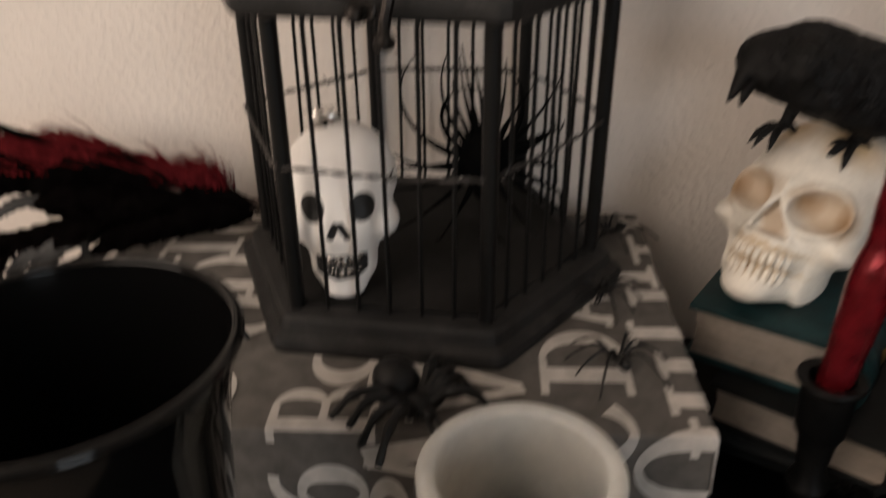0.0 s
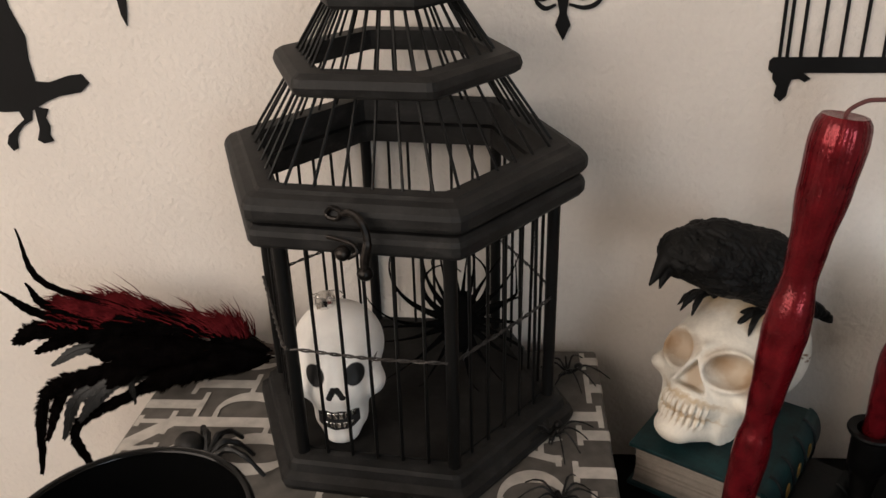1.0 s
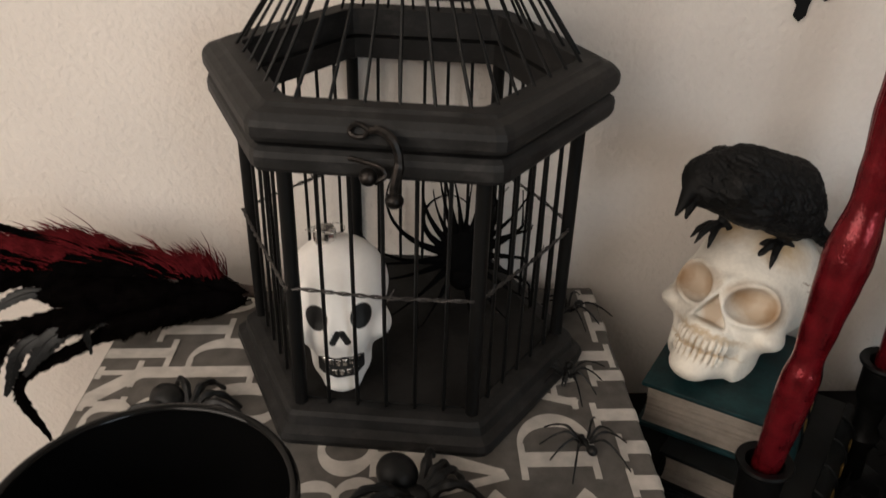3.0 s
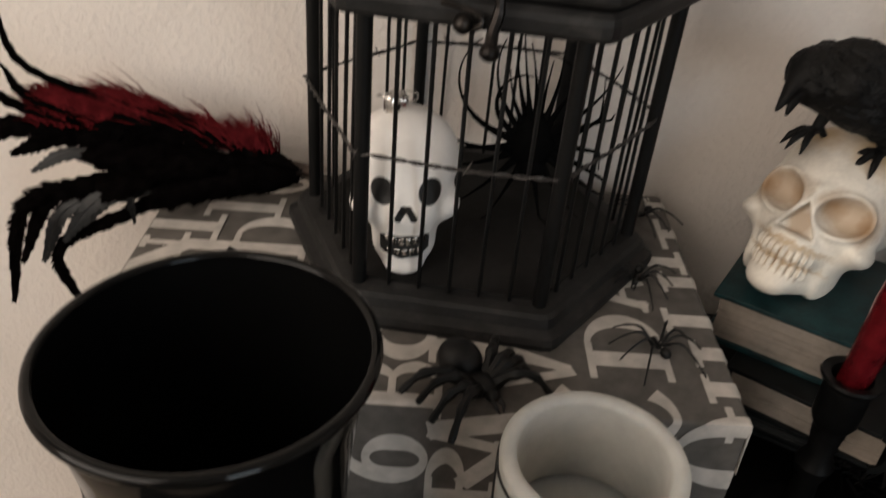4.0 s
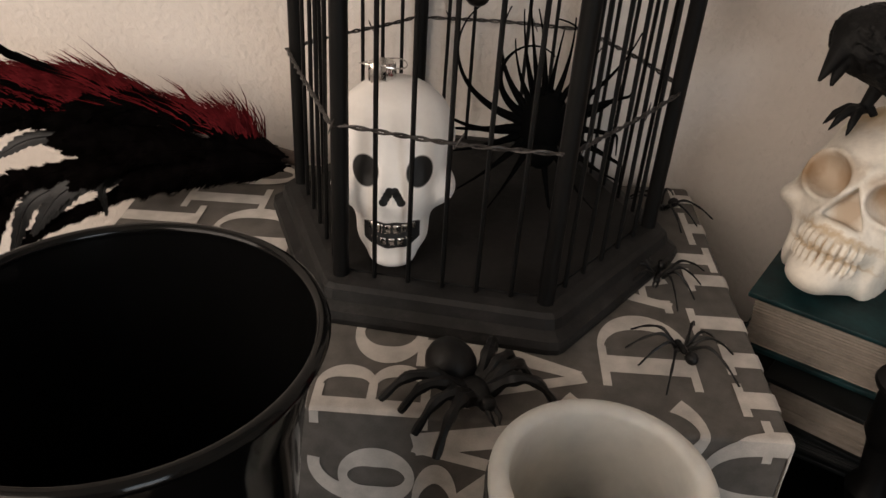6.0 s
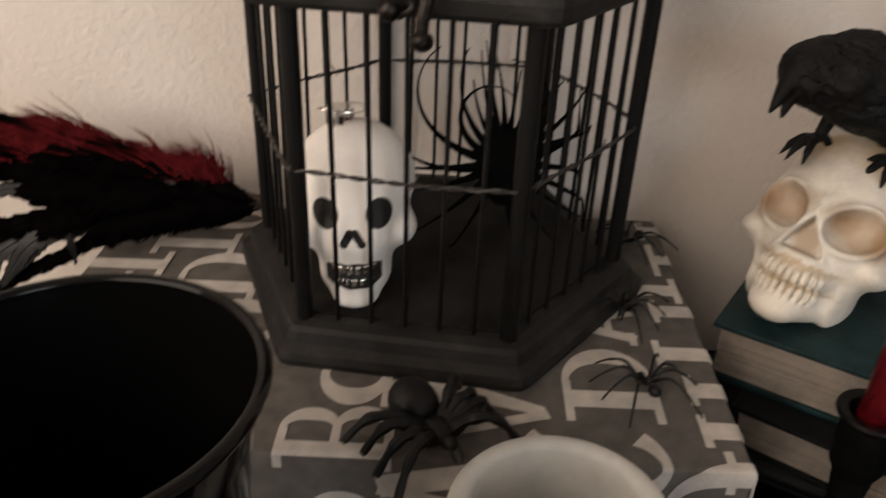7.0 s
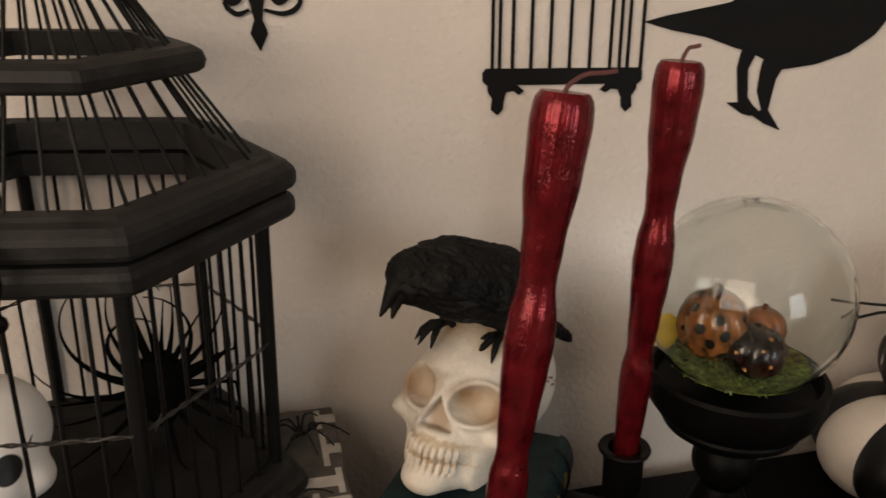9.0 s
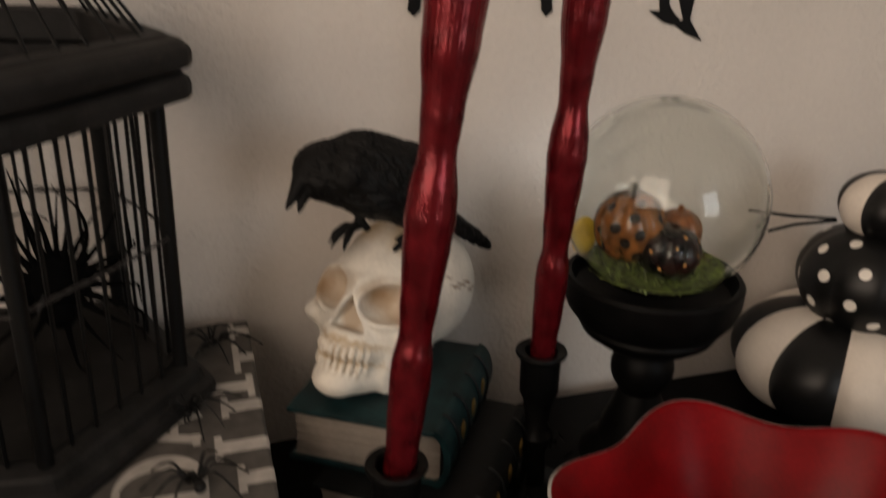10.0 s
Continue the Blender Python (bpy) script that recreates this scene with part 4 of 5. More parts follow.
# ---- candles ----
def candle(label, foot, tip, seedv):
    """A waved red taper, its foot in a holder."""
    foot, tip = Vector(foot), Vector(tip)
    axis = tip - foot
    L = axis.length
    m = Matrix.Translation(foot) @ axis.to_track_quat("Z", "Y").to_matrix().to_4x4()
    th = thing("candle", label, "candle", "red candles", m)
    keys = [(0, 0.0076), (0.07, 0.0080), (0.17, 0.0092), (0.235, 0.0099), (0.27, 0.0097), (0.325, 0.0078), (0.40, 0.0092), (0.50, 0.0109), (0.55, 0.0117), (0.585, 0.0112), (0.67, 0.0085), (0.74, 0.0096), (0.86, 0.0126), (0.95, 0.0136), (0.98, 0.0130), (0.995, 0.0120), (1.0, 0.0105)]
    prof = []
    for i in range(90):
        t = i / 89
        for (a, ra), (b, rb) in zip(keys, keys[1:]):
            if a <= t <= b:
                f = (t - a) / (b - a)
                f = f * f * (3 - 2 * f)
                prof.append((ra + (rb - ra) * f, t * L))
                break
    prof = [(0, 0)] + prof + [(0.004, L - 0.0006), (0, L - 0.001)]

    def flute(a, r, z):
        t = z / L
        k = max(0, min(1, (t - 0.70) / 0.1)) + 0.35 * max(0, 1 - abs(t - 0.53) / 0.07)
        return r * (1 + 0.010 * k * math.cos(30 * a) + 0.01 * math.sin(3 * a + z * 60)), z
    part("wax_body", lathe(prof, 104, flute), M_CANDLE, th, "glittering dark red wax")
    side = m.to_3x3().inverted() @ Vector((1, -0.12, 0))
    reach = 0.0210 if seedv == 1 else 0.0095
    part("wick", tube(curve_pts([Vector((0, 0, L - 0.002)), side * 0.0010 + Vector((0, 0, L + 0.0025)), side * reach * 0.35 + Vector((0, 0, L + 0.0068)), side * reach * 0.7 + Vector((0, 0, L + 0.0074)), side * reach + Vector((0, 0, L + 0.0082))], 5), 0.0011, 6), M_WICK, th)
    return th


def holder(p, r, h, label):
    th = thing("candle_holder", label, "candle holder", "candle holders", pose(*p))
    part("cup", lathe([(0.0082, h - 0.014), (0.0105, h - 0.001), (r, h), (r + 0.0006, h - 0.0015), (r, h - 0.003), (r * 0.80, h - 0.006), (r * 0.78, h - 0.030), (r * 0.6, h - 0.036), (0, h - 0.036)], 36), M_HOLDER, th)
    part("stem", lathe([(0, 0.006), (r * 0.5, 0.006), (r * 0.45, h * 0.3), (r * 0.7, h * 0.42), (r * 0.45, h * 0.5), (r * 0.6, h - 0.036), (0, h - 0.036)], 28), M_HOLDER, th)
    part("foot", lathe([(0, 0), (0.024, 0), (0.025, 0.002), (0.022, 0.004), (0.010, 0.006), (0.006, 0.009), (0, 0.009)], 36), M_HOLDER, th)
    return th


holder((0.1900, 0.3175, TOP), 0.0152, 0.111, "black iron candle holder with a flared cup")
candle("tall red glitter taper candle leaning a little", (0.1905, 0.3178, TOP + 0.097), (0.2212, 0.3292, 1.2905), 1)
holder((0.3075, 0.4105, TOP), 0.0160, 0.107, "black iron candle holder with a flared cup")
candle("tall red glitter taper candle with a short wick", (0.3076, 0.4103, TOP + 0.093), (0.3201, 0.4091, 1.2915), 2)

# ---- bucket and jar ----
bucket = thing("bucket", "glossy black tapered bucket with a rolled rim", "bucket", m=pose(-0.0995, 0.2025, TOP))
BH = 1.151 - TOP
part("shell", lathe([(0, 0.001), (0.036, 0.001), (0.0375, 0.003), (0.0410, BH - 0.120), (0.0437, BH - 0.080), (0.0462, BH - 0.048), (0.0495, BH - 0.024), (0.0540, BH - 0.006), (0.0540, BH - 0.004), (0.0525, BH - 0.004), (0.0480, BH - 0.024), (0.0445, BH - 0.048), (0.0395, BH - 0.120), (0.0360, 0.005), (0, 0.005)], 72), M_BUCKET, bucket)
part("rolled_rim", lathe([(0.0545 + 0.0022 * math.cos(t * math.pi / 6), BH - 0.003 + 0.0022 * math.sin(t * math.pi / 6)) for t in range(13)], 72), M_BUCKET, bucket)
jar = thing("candle_jar", "white frosted glass jar with a black painted spider web", "jar", m=pose(0.044, 0.2375, TOP))
JH = 1.0725 - TOP
part("glass_body", lathe([(0, 0.001), (0.030, 0.001), (0.034, 0.006), (0.0385, 0.03), (0.0400, 0.07), (0.0395, JH - 0.012)] + [(0.0362 + 0.0037 * math.cos(radians(a)), JH - 0.0037 + 0.0037 * math.sin(radians(a))) for a in range(0, 181, 15)] + [(0.0325, JH - 0.006), (0.0325, JH - 0.03), (0.0330, 0.03), (0.028, 0.010), (0, 0.008)], 72), M_JAR, jar)
part("wax", lathe([(0, 0.076), (0.02, 0.0755), (0.0325, 0.078), (0.0325, 0.03), (0, 0.03)], 48), M_JAR, jar)
_bm = bmesh.new()


def jar_at(a, z):
    r = 0.0385 + 0.0015 * min(1, max(0, (z - 0.03) / 0.04)) + 0.0002
    return (r * math.cos(a), r * math.sin(a), z)


tube([(0.03995 * math.cos(k * math.pi / 36), 0.03995 * math.sin(k * math.pi / 36), JH - 0.0095) for k in range(73)], 0.0008, 5, _bm)
for c in range(5):
    a0 = c * 2 * math.pi / 5 + 0.45
    for k in range(-3, 4):
        tube([jar_at(a0 + k * 0.19 * s, JH - 0.010 - 0.085 * s * (1 - abs(k) * 0.05)) for s in np.linspace(0.0, 1, 10)], 0.00045, 4, _bm)
    for ring in (0.25, 0.45, 0.68, 0.92):
        pts = []
        for k in np.linspace(-3, 3, 25):
            sag = 0.06 * abs(math.sin(k * math.pi))
            s = ring * (1 - sag)
            pts.append(jar_at(a0 + k * 0.19 * s, JH - 0.010 - 0.085 * s * (1 - abs(k) * 0.05)))
        tube(pts, 0.00045, 4, _bm)
part("web_pattern", _bm, M_WEB, jar, "black painted spider web lines")

# ---- snow globe ----
G = Vector((0.3905, 0.4233, 1.1415))
globe = thing("snow_globe", "clear glass globe with two pumpkins on a black pedestal", "snow globe", m=pose(G.x, G.y, TOP))
GZ = G.z - TOP
_bm = bmesh.new()
for r in (0.0642, 0.0626):
    old = set(_bm.faces)
    ball((0, 0, GZ), (r, r, r), 96, None, _bm)
    if r < 0.064:
        bmesh.ops.reverse_faces(_bm, faces=[f for f in _bm.faces if f not in old])
_me = bpy.data.meshes.new("glass_ball")
_bm.to_mesh(_me)
_bm.free()
_me.polygons.foreach_set("use_smooth", [True] * len(_me.polygons))
_me.materials.append(M_GLASS)
gl = new("glass_ball", _me)
gl.parent = globe
tagged(gl, "clear hollow glass ball")
gl.visible_shadow = False
part("pedestal_cup", lathe([(0, GZ - 0.101), (0.020, GZ - 0.101), (0.036, GZ - 0.097), (0.044, GZ - 0.091), (0.0465, GZ - 0.086), (0.0455, GZ - 0.0835), (0.049, GZ - 0.082), (0.0550, GZ - 0.074), (0.0575, GZ - 0.066), (0.0580, GZ - 0.054), (0.0562, GZ - 0.0515), (0.0535, GZ - 0.052), (0.050, GZ - 0.062), (0.03, GZ - 0.068), (0, GZ - 0.069)], 72), M_STAND, globe)
part("pedestal_ball", lathe([(0, GZ - 0.143)] + [(0.0215 * math.cos(radians(t)), GZ - 0.121 + 0.0215 * math.sin(radians(t))) for t in range(-75, 80, 10)] + [(0, GZ - 0.0995)], 40), M_STAND, globe)
part("pedestal_foot", lathe([(0, 0), (0.036, 0), (0.038, 0.004), (0.036, 0.010), (0.030, 0.016), (0.026, 0.020), (0.024, 0.030), (0.014, GZ - 0.139), (0, GZ - 0.139)], 56), M_STAND, globe)


def pumpkin_bm(r, h, ribs=9, deep=0.10, seg=90):
    prof = []
    for i in range(25):
        a = -math.pi / 2 + math.pi * i / 24
        prof.append((max(r * math.cos(a) ** 0.8, 0) if 0 < i < 24 else 0, h * math.sin(a) - (0.10 * h if i in (0, 24) else 0) * (1 if i else -1)))
    return lathe(prof, seg, lambda a, rr, z: (rr * (1 - deep * (1 - abs(math.sin(ribs * a / 2))) ** 2), z))


M_ORANGE_SPOT = material("pumpkin_orange_black_dots", (0.125, 0.048, 0.014), 0.22, vary=0.3, scale=120, bump=0.03, coat=0.4)
M_BLACK_SPOT = material("pumpkin_black_gold_dots", (0.004, 0.0035, 0.003), 0.28, vary=0.2, scale=120, bump=0.03, coat=0.15)


def dots_on(m, r, colour, count, size, seedv, squash=0.85):
    rg = random.Random(seedv)
    places = []
    for i in range(count):
        z = 1 - 2 * (i + 0.5) / count
        a = i * 2.39996 + rg.uniform(-0.15, 0.15)
        q = math.sqrt(1 - z * z)
        places.append(((r * q * math.cos(a), r * q * math.sin(a), r * squash * z), (size,) * 3))
    blend_colour(m, spots(m, places, 0.08), colour)


dots_on(M_ORANGE_SPOT, 0.0222, (0.012, 0.010, 0.008), 38, 0.0035, 3, 0.95)
dots_on(M_BLACK_SPOT, 0.0195, (0.42, 0.20, 0.06), 30, 0.0014, 4, 0.85)
p1 = part("orange_pumpkin", pumpkin_bm(0.0228, 0.0222, 8), M_ORANGE_SPOT, globe, "orange pumpkin with black dots")
p1.matrix_basis = pose(-0.0240, -0.004, GZ - 0.0150, 4, -6, 0)
p2 = part("black_pumpkin", pumpkin_bm(0.0205, 0.0165, 8), M_BLACK_SPOT, globe, "black pumpkin with orange dots")
p2.matrix_basis = pose(-0.0055, -0.021, GZ - 0.0270, 6, 8, 0)
p3 = part("small_pumpkin", pumpkin_bm(0.0150, 0.0150, 8), M_ORANGE, globe, "plain orange pumpkin")
p3.matrix_basis = pose(0.0080, -0.009, GZ - 0.0205)
part("pumpkin_stem", tube(curve_pts([(-0.0250, -0.004, GZ + 0.0035), (-0.0245, -0.004, GZ + 0.0080), (-0.0225, -0.003, GZ + 0.0112)], 5), 0.0033, 7), M_STEM, globe)
part("pumpkin_stem", tube(curve_pts([(0.007, -0.010, GZ - 0.012), (0.007, -0.010, GZ - 0.0055), (0.008, -0.010, GZ - 0.002)], 5), 0.0018, 7), M_ORANGE, globe)
rg = random.Random(9)
_bm = lathe([(0, GZ - 0.0475), (0.03, GZ - 0.0465), (0.0445, GZ - 0.0445), (0.0435, GZ - 0.046), (0, GZ - 0.060)], 40)
for i in range(420):
    a, r = rg.uniform(0, 2 * math.pi), 0.0455 * math.sqrt(rg.random())
    b = Vector((r * math.cos(a), r * math.sin(a), GZ - 0.0475))
    d = Vector((rg.uniform(-1, 1), rg.uniform(-1, 1), rg.uniform(0.7, 1.6))).normalized() * rg.uniform(0.003, 0.0065)
    if (b + d - Vector((0, 0, GZ))).length < 0.0635:
        s = d.cross(Vector((rg.uniform(-1, 1), rg.uniform(-1, 1), 0.1))).normalized() * 0.0010
        _bm.faces.new([_bm.verts.new(q) for q in (b - s, b + s, b + d)])
part("painted_grass", _bm, M_GRASS, globe, "green painted grass mound", smooth=False)
part("yellow_moon", ball((-0.045, 0.016, GZ - 0.027), (0.0090, 0.0035, 0.0130), 20), M_YELLOW, globe, "yellow painted moon")

# ---- stack of painted pumpkins ----
def striped_pumpkin(name, label, c, r, h, ribs, turn):
    """Segments painted cream and black in turn."""
    th = thing(name, label, "pumpkin", "stacked pumpkins", pose(*c, 0, 0, turn))
    for k in range(ribs):
        bm = bmesh.new()
        nu, nv = 10, 22
        grid = []
        for i in range(nv + 1):
            t = -math.pi / 2 + math.pi * i / nv
            row = []
            for j in range(nu + 1):
                u = j / nu
                a = 2 * math.pi * (k + u) / ribs
                bulge = 1 - 0.085 * (abs(2 * u - 1)) ** 2.4
                rr = max(1e-4, r * max(math.cos(t), 0) ** 0.78) * bulge
                row.append(bm.verts.new((rr * math.cos(a), rr * math.sin(a), h + h * math.sin(t) * (1 - 0.12 * max(0, 1 - math.cos(t) * 2.2) ** 2))))
            grid.append(row)
        for i in range(nv):
            for j in range(nu):
                bm.faces.new((grid[i][j], grid[i][j + 1], grid[i + 1][j + 1], grid[i + 1][j]))
        part("segment", bm, M_WHITE if k % 2 else M_BLACK, th, "cream painted rib" if k % 2 else "black painted rib")
    return th


PX, PY = 0.592, 0.435
striped_pumpkin("pumpkin", "large pumpkin painted in black and cream stripes", (PX - 0.012, PY, TOP + 0.0005), 0.086, 0.0450, 10, 43)
M_DOT = material("pumpkin_black_white_dots", (0.005, 0.005, 0.005), 0.4, vary=0.2, scale=30, bump=0.05, spec=0.3)
dots_on(M_DOT, 0.053, (0.70, 0.66, 0.60), 46, 0.0044, 8, 0.76)
_p = part("body", pumpkin_bm(0.054, 0.040, 8, 0.05), M_DOT, thing("pumpkin", "black pumpkin with white dots on the striped one", "pumpkin", "stacked pumpkins", pose(PX - 0.004, PY, 1.0590, 0, 0, 12)))
top_p = striped_pumpkin("pumpkin", "small pumpkin in black and cream stripes at the top", (PX + 0.003, PY, 1.0890), 0.040, 0.0255, 8, 8)
part("stem", tube(curve_pts([(0, 0, 0.046), (0.001, 0, 0.056), (0.006, 0, 0.072)], 6), [0.006, 0.005, 0.0042, 0.004, 0.0038, 0.0036, 0.0034, 0.0032, 0.003, 0.0028, 0.0026, 0.0024, 0.002], 9), M_GOLD, top_p, "gold painted stem")
twig = thing("wire_twig", "thin black forked wire twig between globe and pumpkins", "twig")
part("prong", tube([(0.500, 0.470, 1.1080), (0.530, 0.466, 1.1030), (PX - 0.03, 0.455, 1.1015)], 0.0011, 6), M_HOLDER, twig)
part("prong", tube([(0.514, 0.468, 1.0915), (0.534, 0.464, 1.0965), (PX - 0.03, 0.454, 1.1005)], 0.0012, 6), M_HOLDER, twig)

# ---- red scalloped bowl ----
bowl = thing("bowl", "glossy red scalloped bowl with a cream outside", "bowl", m=pose(0.358, 0.234, TOP, 0, 0, 25))
BWH = 1.040 - TOP


def scallop(a, r, z):
    k = max(0, (r - 0.04) / 0.065)
    w = math.cos(6 * a)
    return r * (1 + 0.060 * k * w), z + 0.0030 * k * k * w


part("inside", lathe([(0, 0.012), (0.03, 0.0135), (0.052, 0.021), (0.072, 0.040), (0.087, 0.063), (0.098, 0.084), (0.1040, BWH - 0.003), (0.1055, BWH - 0.0005), (0.1065, BWH)], 144, scallop), M_BOWL, bowl, "glossy deep red glaze")
part("outside", lathe([(0, 0.0), (0.034, 0.0), (0.036, 0.004), (0.054, 0.015), (0.075, 0.036), (0.090, 0.060), (0.101, 0.082), (0.1075, BWH - 0.003), (0.1082, BWH - 0.001), (0.1068, BWH + 0.0004)], 144, scallop), M_BOWL_OUT, bowl)

# ---- black tinsel garland lying round the candle holders ----
_bm = bmesh.new()
rg = random.Random(31)
for i in range(1500):
    t = rg.random()
    c = Vector((0.215 + 0.125 * t, 0.335 + 0.060 * t + rg.gauss(0, 0.022), TOP + 0.004 + abs(rg.gauss(0, 0.011))))
    if (c.xy - Vector((0.19, 0.3175))).length < 0.034 or (c.xy - Vector((0.3075, 0.4105))).length < 0.034 or (c.xy - Vector((0.358, 0.234))).length < 0.128 or c.x + 0.6 * c.y < 0.435:
        continue
    d = Vector((rg.uniform(-1, 1), rg.uniform(-1, 1), rg.uniform(-0.1, 0.8))).normalized() * rg.uniform(0.008, 0.018)
    s = d.cross(Vector((rg.uniform(-1, 1), rg.uniform(-1, 1), rg.uniform(-1, 1)))).normalized() * rg.uniform(0.0004, 0.0013)
    e = c + d
    e.z = max(e.z, TOP + 0.001)
    _bm.faces.new([_bm.verts.new(q) for q in (c - s * 0.6, c + s * 0.6, c.lerp(e, 0.6) + s, e, c.lerp(e, 0.6) - s)])
tagged(to_object("tinsel_garland", _bm, M_TINSEL, False), "black tinsel garland lying on the dresser by the candles", "garland", kind="stuff")

# ---- feather plume ----
plume = thing("feather_plume", "black feather plume with a dark red fluffy edge", "feather plume")
rg = random.Random(21)
QUILL, HEART = Vector((-0.1175, 0.480, 1.0660)), Vector((-0.195, 0.472, 1.086))
part("quill", tube(curve_pts([QUILL + Vector((0.004, 0, -0.0015)), QUILL, QUILL.lerp(HEART, 0.3), HEART], 6), [0.0012] + [0.0045] * 10 + [0.007] * 8, 10), M_QUILL, plume)


def feather(ctrl, width, mat, name="feather", curl=0.5, n=260):
    """A shaft with barbs to both sides, ragged at the tip."""
    pts = curve_pts(ctrl, 14)
    bm = tube(pts, [0.0007 * (1 - 0.7 * i / len(pts)) for i in range(len(pts))], 5)
    view = Vector((0.12, -0.8, 0.58)).normalized()
    for i in range(n):
        s = 0.04 + 0.96 * i / n
        f = s * (len(pts) - 1)
        k = min(int(f), len(pts) - 2)
        p = pts[k].lerp(pts[k + 1], f - k)
        d = (pts[k + 1] - pts[k]).normalized()
        side = d.cross(view).normalized()
        w = width * min(1, s * 5) ** 0.6 * (1 - max(0, s - 0.72) / 0.28 * 0.75)
        for sg in (1, -1):
            ln = w * (0.93 + 0.10 * math.sin(i * 0.21 + sg) + rg.uniform(-0.05, 0.05) - (0.3 if rg.random() < 0.03 else 0))
            tip = p + side * sg * ln * 0.72 + d * ln * rg.uniform(0.85, 1.0) + view * -ln * curl * rg.uniform(0.05, 0.3)
            th = d * 0.0010
            mid = p.lerp(tip, 0.55) + view * 0.0006
            v = [bm.verts.new(q) for q in (p - th, p + th, mid + th * 0.9, tip, mid - th * 0.9)]
            bm.faces.new(v)
    part(name, bm, mat, plume)


def root(t, dy=0.0, dz=0.0):
    return QUILL.lerp(HEART, t) + Vector((0, dy, dz))


TIPS = [((-0.290, 0.458, 1.180), (-0.282, 0.460, 1.137), 0.0034, 0), ((-0.294, 0.458, 1.136), (-0.281, 0.460, 1.115), 0.0042, 0), ((-0.314, 0.456, 1.130), (-0.290, 0.459, 1.110), 0.0046, 0),
        ((-0.316, 0.456, 1.087), (-0.290, 0.459, 1.096), 0.0105, 0), ((-0.300, 0.456, 1.078), (-0.268, 0.460, 1.090), 0.009, 0), ((-0.290, 0.456, 1.066), (-0.266, 0.460, 1.078), 0.006, 1),
        ((-0.327, 0.456, 0.958), (-0.300, 0.456, 1.040), 0.0095, 0), ((-0.310, 0.452, 0.996), (-0.283, 0.456, 1.045), 0.0085, 0), ((-0.294, 0.450, 1.000), (-0.272, 0.455, 1.040), 0.0085, 1),
        ((-0.273, 0.452, 0.956), (-0.283, 0.452, 1.008), 0.0070, 0), ((-0.276, 0.450, 1.018), (-0.253, 0.455, 1.046), 0.0085, 1), ((-0.228, 0.452, 1.034), (-0.226, 0.456, 1.054), 0.0042, 1),
        ((-0.262, 0.452, 1.030), (-0.238, 0.458, 1.055), 0.0075, 1)]
for tip, mid, w, sheen in TIPS:
    a = root(rg.uniform(0.45, 0.9), rg.uniform(-0.008, 0.004), rg.uniform(-0.006, 0.004))
    tip, mid = Vector(tip), Vector(mid)
    feather([a, a.lerp(mid, 0.55), mid, tip], w * 1.15, M_FEATHER_SHEEN if sheen else M_FEATHER, n=420)
for i in range(40):
    t = i / 39
    a = root(t * 0.9, rg.uniform(-0.012, 0.002), rg.uniform(-0.004, 0.003))
    e = a + Vector((-rg.uniform(0.055, 0.085), rg.uniform(-0.024, 0.0), rg.uniform(-0.032, 0.010) * (0.35 + 0.65 * t)))
    feather([a, a.lerp(e, 0.5) + Vector((0, -0.004, 0.004)), e], 0.0125, M_FEATHER, n=110)
for i in range(26):
    t = i / 25
    a = root(0.02 + 0.9 * t, rg.uniform(-0.006, 0.004), 0.003 + 0.006 * t)
    e = a + Vector((-rg.uniform(0.050, 0.075), rg.uniform(-0.012, 0.002), rg.uniform(0.002, 0.012) * (0.4 + 0.6 * t)))
    feather([a, a.lerp(e, 0.5) + Vector((0, 0.0, 0.005)), e], 0.0125, M_FEATHER, n=110)
_bm = bmesh.new()
tufts = [(k / 33 + rg.uniform(-0.012, 0.012), rg.uniform(-0.3, 0.3), rg.uniform(0.75, 1.25), rg.uniform(-0.016, 0.0)) for k in range(34)]
for t0, swing, grow, drop in tufts:
    for i in range(110):
        t = min(1, max(0, t0 + rg.gauss(0, 0.022)))
        crest = 0.022 * math.exp(-((t - 0.42) / 0.17) ** 2) + 0.010 * math.exp(-((t - 0.06) / 0.09) ** 2)
        base = Vector((-0.140 - 0.140 * t, 0.482 - 0.014 * t, 1.078 + 0.029 * min(1, t * 1.35) + 0.005 * t)) + Vector((rg.uniform(-0.004, 0.004), rg.uniform(-0.008, 0.010), drop * 0.45 + rg.uniform(-0.014, 0.004)))
        ln = rg.uniform(0.5, 1.0) * (0.016 + 1.0 * crest + 0.010 * math.sin(math.pi * t)) * grow
        d = Vector((-0.80 + 0.65 * max(0, 1 - t * 4) + rg.uniform(-0.14, 0.16) + 0.25 * swing, rg.uniform(-0.22, 0.15), 0.62 + 0.5 * swing + rg.uniform(-0.18, 0.18) - 0.30 * t)).normalized()
        s = d.cross(Vector((0.1, -0.8, 0.55))).normalized() * 0.00042
        m = base + d * ln * 0.55 + Vector((0, 0, 0.0016))
        e = base + d * ln + Vector((-0.003, 0, -0.0005))
        _bm.faces.new([_bm.verts.new(q) for q in (base - s, base + s, m + s * 0.8, e, m - s * 0.8)])
tagged(part("red_fluff", _bm, M_FLUFF, plume, "dark red fluffy down", smooth=False), kind="stuff")

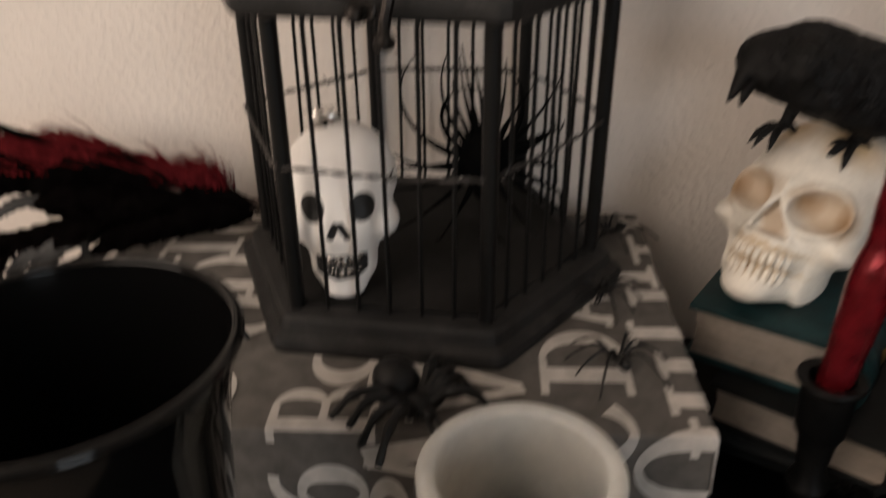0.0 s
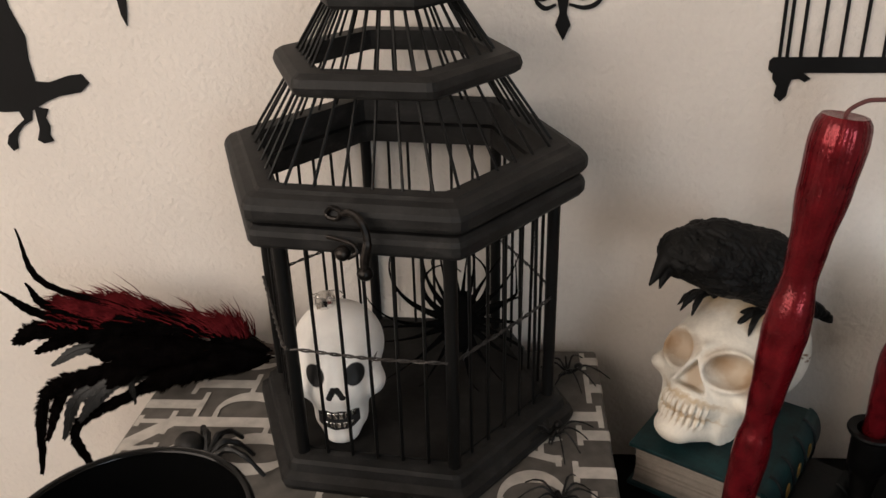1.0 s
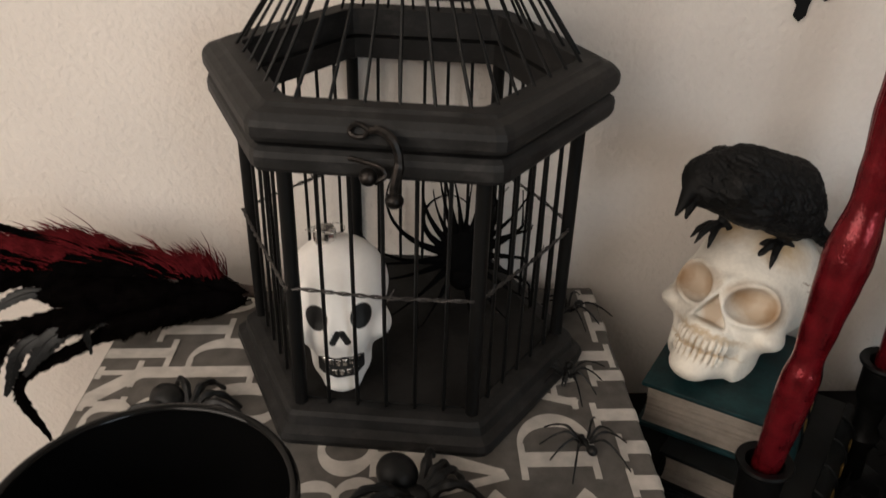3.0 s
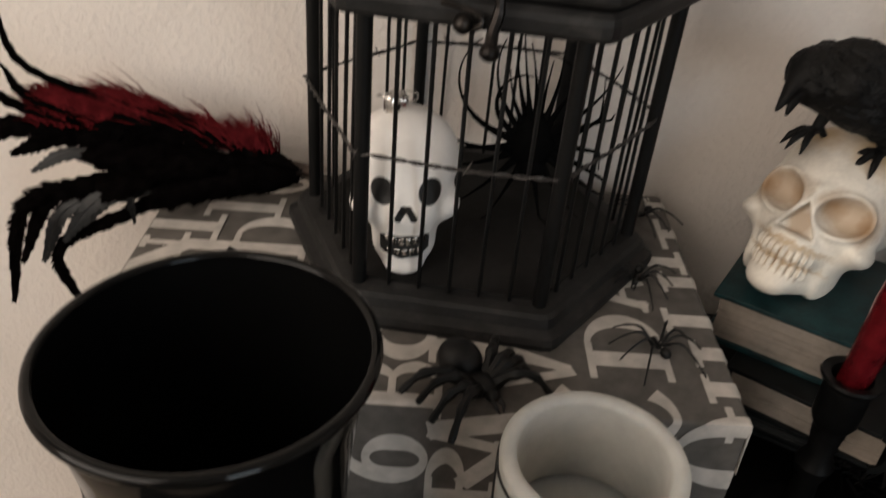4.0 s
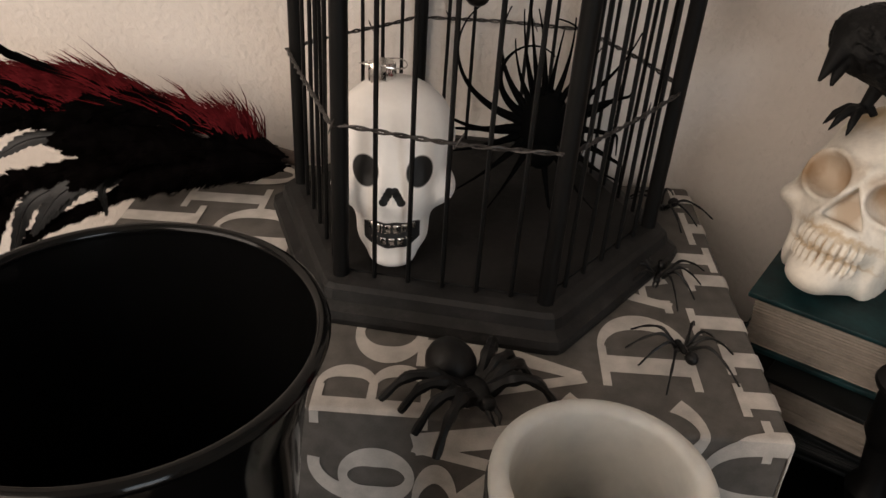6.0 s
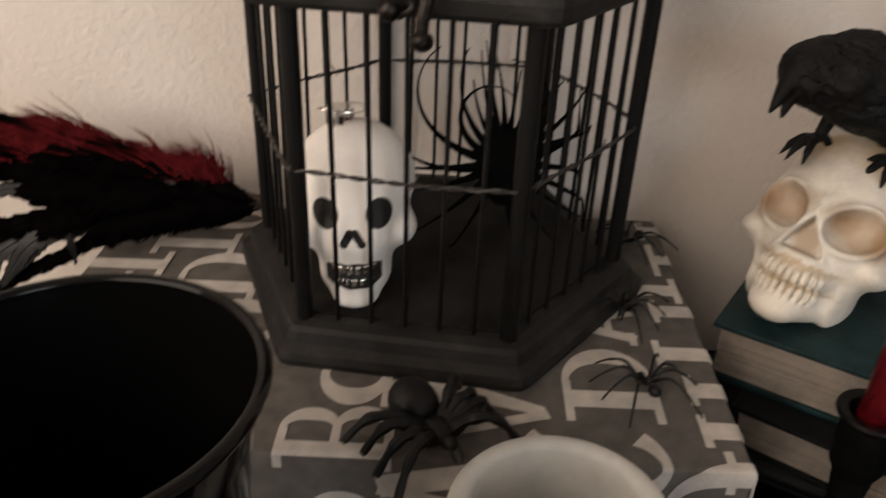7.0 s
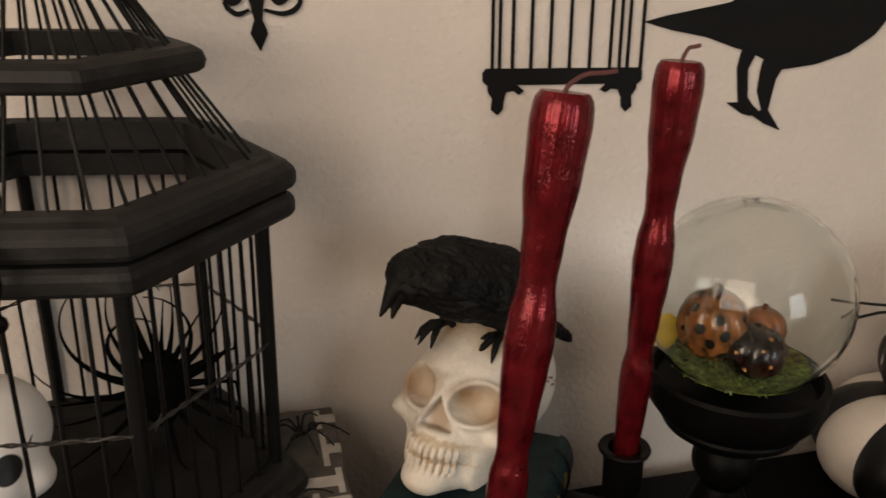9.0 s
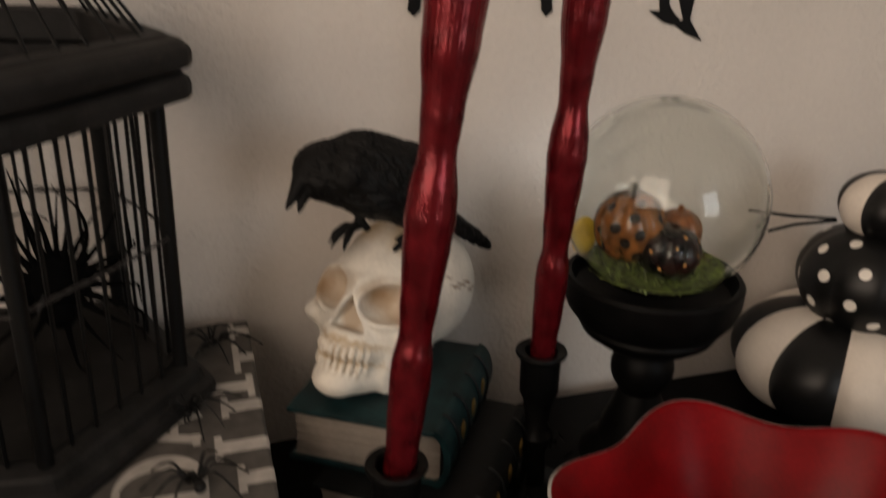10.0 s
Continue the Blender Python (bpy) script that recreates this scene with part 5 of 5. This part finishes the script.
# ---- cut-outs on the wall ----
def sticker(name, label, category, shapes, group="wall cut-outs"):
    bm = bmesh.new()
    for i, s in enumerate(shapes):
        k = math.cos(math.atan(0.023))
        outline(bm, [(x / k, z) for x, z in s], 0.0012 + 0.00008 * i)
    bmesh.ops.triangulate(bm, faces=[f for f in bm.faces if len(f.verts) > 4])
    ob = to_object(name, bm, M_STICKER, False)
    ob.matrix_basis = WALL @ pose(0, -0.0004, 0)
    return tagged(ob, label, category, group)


def stroke(pts, w):
    """A closed outline round a smooth line that narrows to both ends."""
    c = [p.to_2d() for p in curve_pts([(x, z, 0) for x, z in pts], 6)]
    left, right = [], []
    for i, p in enumerate(c):
        d = (c[min(i + 1, len(c) - 1)] - c[max(i - 1, 0)]).normalized()
        n = Vector((-d.y, d.x)) * w / 2 * (0.55 + 0.45 * math.sin(math.pi * i / (len(c) - 1)))
        left.append(tuple(p + n))
        right.append(tuple(p - n))
    return left + right[::-1]


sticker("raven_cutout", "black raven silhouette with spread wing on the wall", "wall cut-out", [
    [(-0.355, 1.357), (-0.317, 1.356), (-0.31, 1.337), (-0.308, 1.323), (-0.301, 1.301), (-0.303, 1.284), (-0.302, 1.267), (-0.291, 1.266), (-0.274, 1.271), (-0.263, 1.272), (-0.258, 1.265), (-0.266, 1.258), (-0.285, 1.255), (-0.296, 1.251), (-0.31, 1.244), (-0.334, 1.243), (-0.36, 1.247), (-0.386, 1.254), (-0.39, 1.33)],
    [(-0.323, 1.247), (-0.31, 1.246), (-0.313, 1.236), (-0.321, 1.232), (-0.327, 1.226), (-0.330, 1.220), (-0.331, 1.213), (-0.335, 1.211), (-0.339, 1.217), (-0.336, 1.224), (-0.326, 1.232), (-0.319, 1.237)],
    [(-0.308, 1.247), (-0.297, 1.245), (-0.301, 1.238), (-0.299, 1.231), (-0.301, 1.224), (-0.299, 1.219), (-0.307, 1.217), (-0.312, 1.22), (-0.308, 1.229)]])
sticker("feather_cutout", "black pointed silhouette tip on the wall", "wall cut-out", [
    [(-0.224, 1.365), (-0.212, 1.365), (-0.2155, 1.321), (-0.218, 1.307), (-0.221, 1.315), (-0.222, 1.327)]])
sticker("finial_cutout", "black ornate finial silhouette with scrolls on the wall", "wall cut-out", [
    [(0.103, 1.289), (0.0975, 1.300), (0.1005, 1.308), (0.099, 1.316), (0.096, 1.326), (0.084, 1.336), (0.080, 1.350), (0.124, 1.350), (0.118, 1.336), (0.109, 1.326), (0.1065, 1.316), (0.1055, 1.308), (0.1085, 1.300)],
    stroke([(0.097, 1.326), (0.090, 1.3185), (0.084, 1.321), (0.080, 1.326)], 0.004), stroke([(0.098, 1.314), (0.091, 1.3115), (0.086, 1.3145), (0.083, 1.319)], 0.0032),
    stroke([(0.108, 1.326), (0.115, 1.3185), (0.121, 1.321), (0.126, 1.325)], 0.004), stroke([(0.107, 1.314), (0.117, 1.3115), (0.125, 1.3135), (0.129, 1.319), (0.125, 1.323)], 0.0032)])
cage_cut = thing("cage_cutout", "black bird cage silhouette with bars and scrolled feet", "wall cut-out", "wall cut-outs", WALL @ pose(0, -0.0004, 0))
for x in (0.253, 0.258, 0.267, 0.280, 0.2935, 0.3075, 0.322, 0.337, 0.344, 0.350, 0.360):
    part("bar", outline(bmesh.new(), [(x - 0.0011, 1.27), (x + 0.0011, 1.27), (x + 0.0011, 1.43), (x - 0.0011, 1.43)], 0.0010), M_STICKER, cage_cut, smooth=False)
for name, shape in (("base_rail", [(0.249, 1.2635), (0.2465, 1.266), (0.2465, 1.272), (0.249, 1.2745), (0.359, 1.2725), (0.3615, 1.270), (0.3615, 1.264), (0.359, 1.2615)]),
                    ("scroll_foot", [(0.250, 1.266), (0.268, 1.265), (0.272, 1.262), (0.276, 1.259), (0.272, 1.2565), (0.268, 1.259), (0.263, 1.2585), (0.2615, 1.253), (0.261, 1.247), (0.257, 1.243), (0.2525, 1.247), (0.2535, 1.254), (0.250, 1.259)]),
                    ("scroll_foot", [(0.358, 1.2645), (0.338, 1.2645), (0.334, 1.261), (0.331, 1.258), (0.335, 1.256), (0.339, 1.2585), (0.344, 1.258), (0.347, 1.252), (0.3475, 1.246), (0.351, 1.242), (0.3555, 1.246), (0.3545, 1.253), (0.358, 1.258)])):
    _bm = outline(bmesh.new(), shape, 0.0013 if name == "base_rail" else 0.0012)
    bmesh.ops.triangulate(_bm, faces=[f for f in _bm.faces if len(f.verts) > 4])
    part(name, _bm, M_STICKER, cage_cut, smooth=False)
sticker("raven_cutout", "black standing raven silhouette on the wall", "wall cut-out", [
    [(0.36, 1.303), (0.377, 1.307), (0.423, 1.315), (0.46, 1.331), (0.512, 1.346), (0.56, 1.338), (0.563, 1.315), (0.544, 1.291), (0.525, 1.279), (0.498, 1.271), (0.472, 1.268), (0.446, 1.28), (0.432, 1.284), (0.408, 1.292), (0.382, 1.297)],
    [(0.438, 1.286), (0.449, 1.281), (0.4435, 1.269), (0.446, 1.249), (0.451, 1.243), (0.456, 1.239), (0.45, 1.235), (0.443, 1.237), (0.43, 1.2455), (0.439, 1.2455), (0.435, 1.27)],
    [(0.456, 1.278), (0.473, 1.272), (0.467, 1.261), (0.464, 1.239), (0.476, 1.2235), (0.462, 1.229), (0.450, 1.2365), (0.459, 1.239), (0.4535, 1.253), (0.454, 1.267)]])
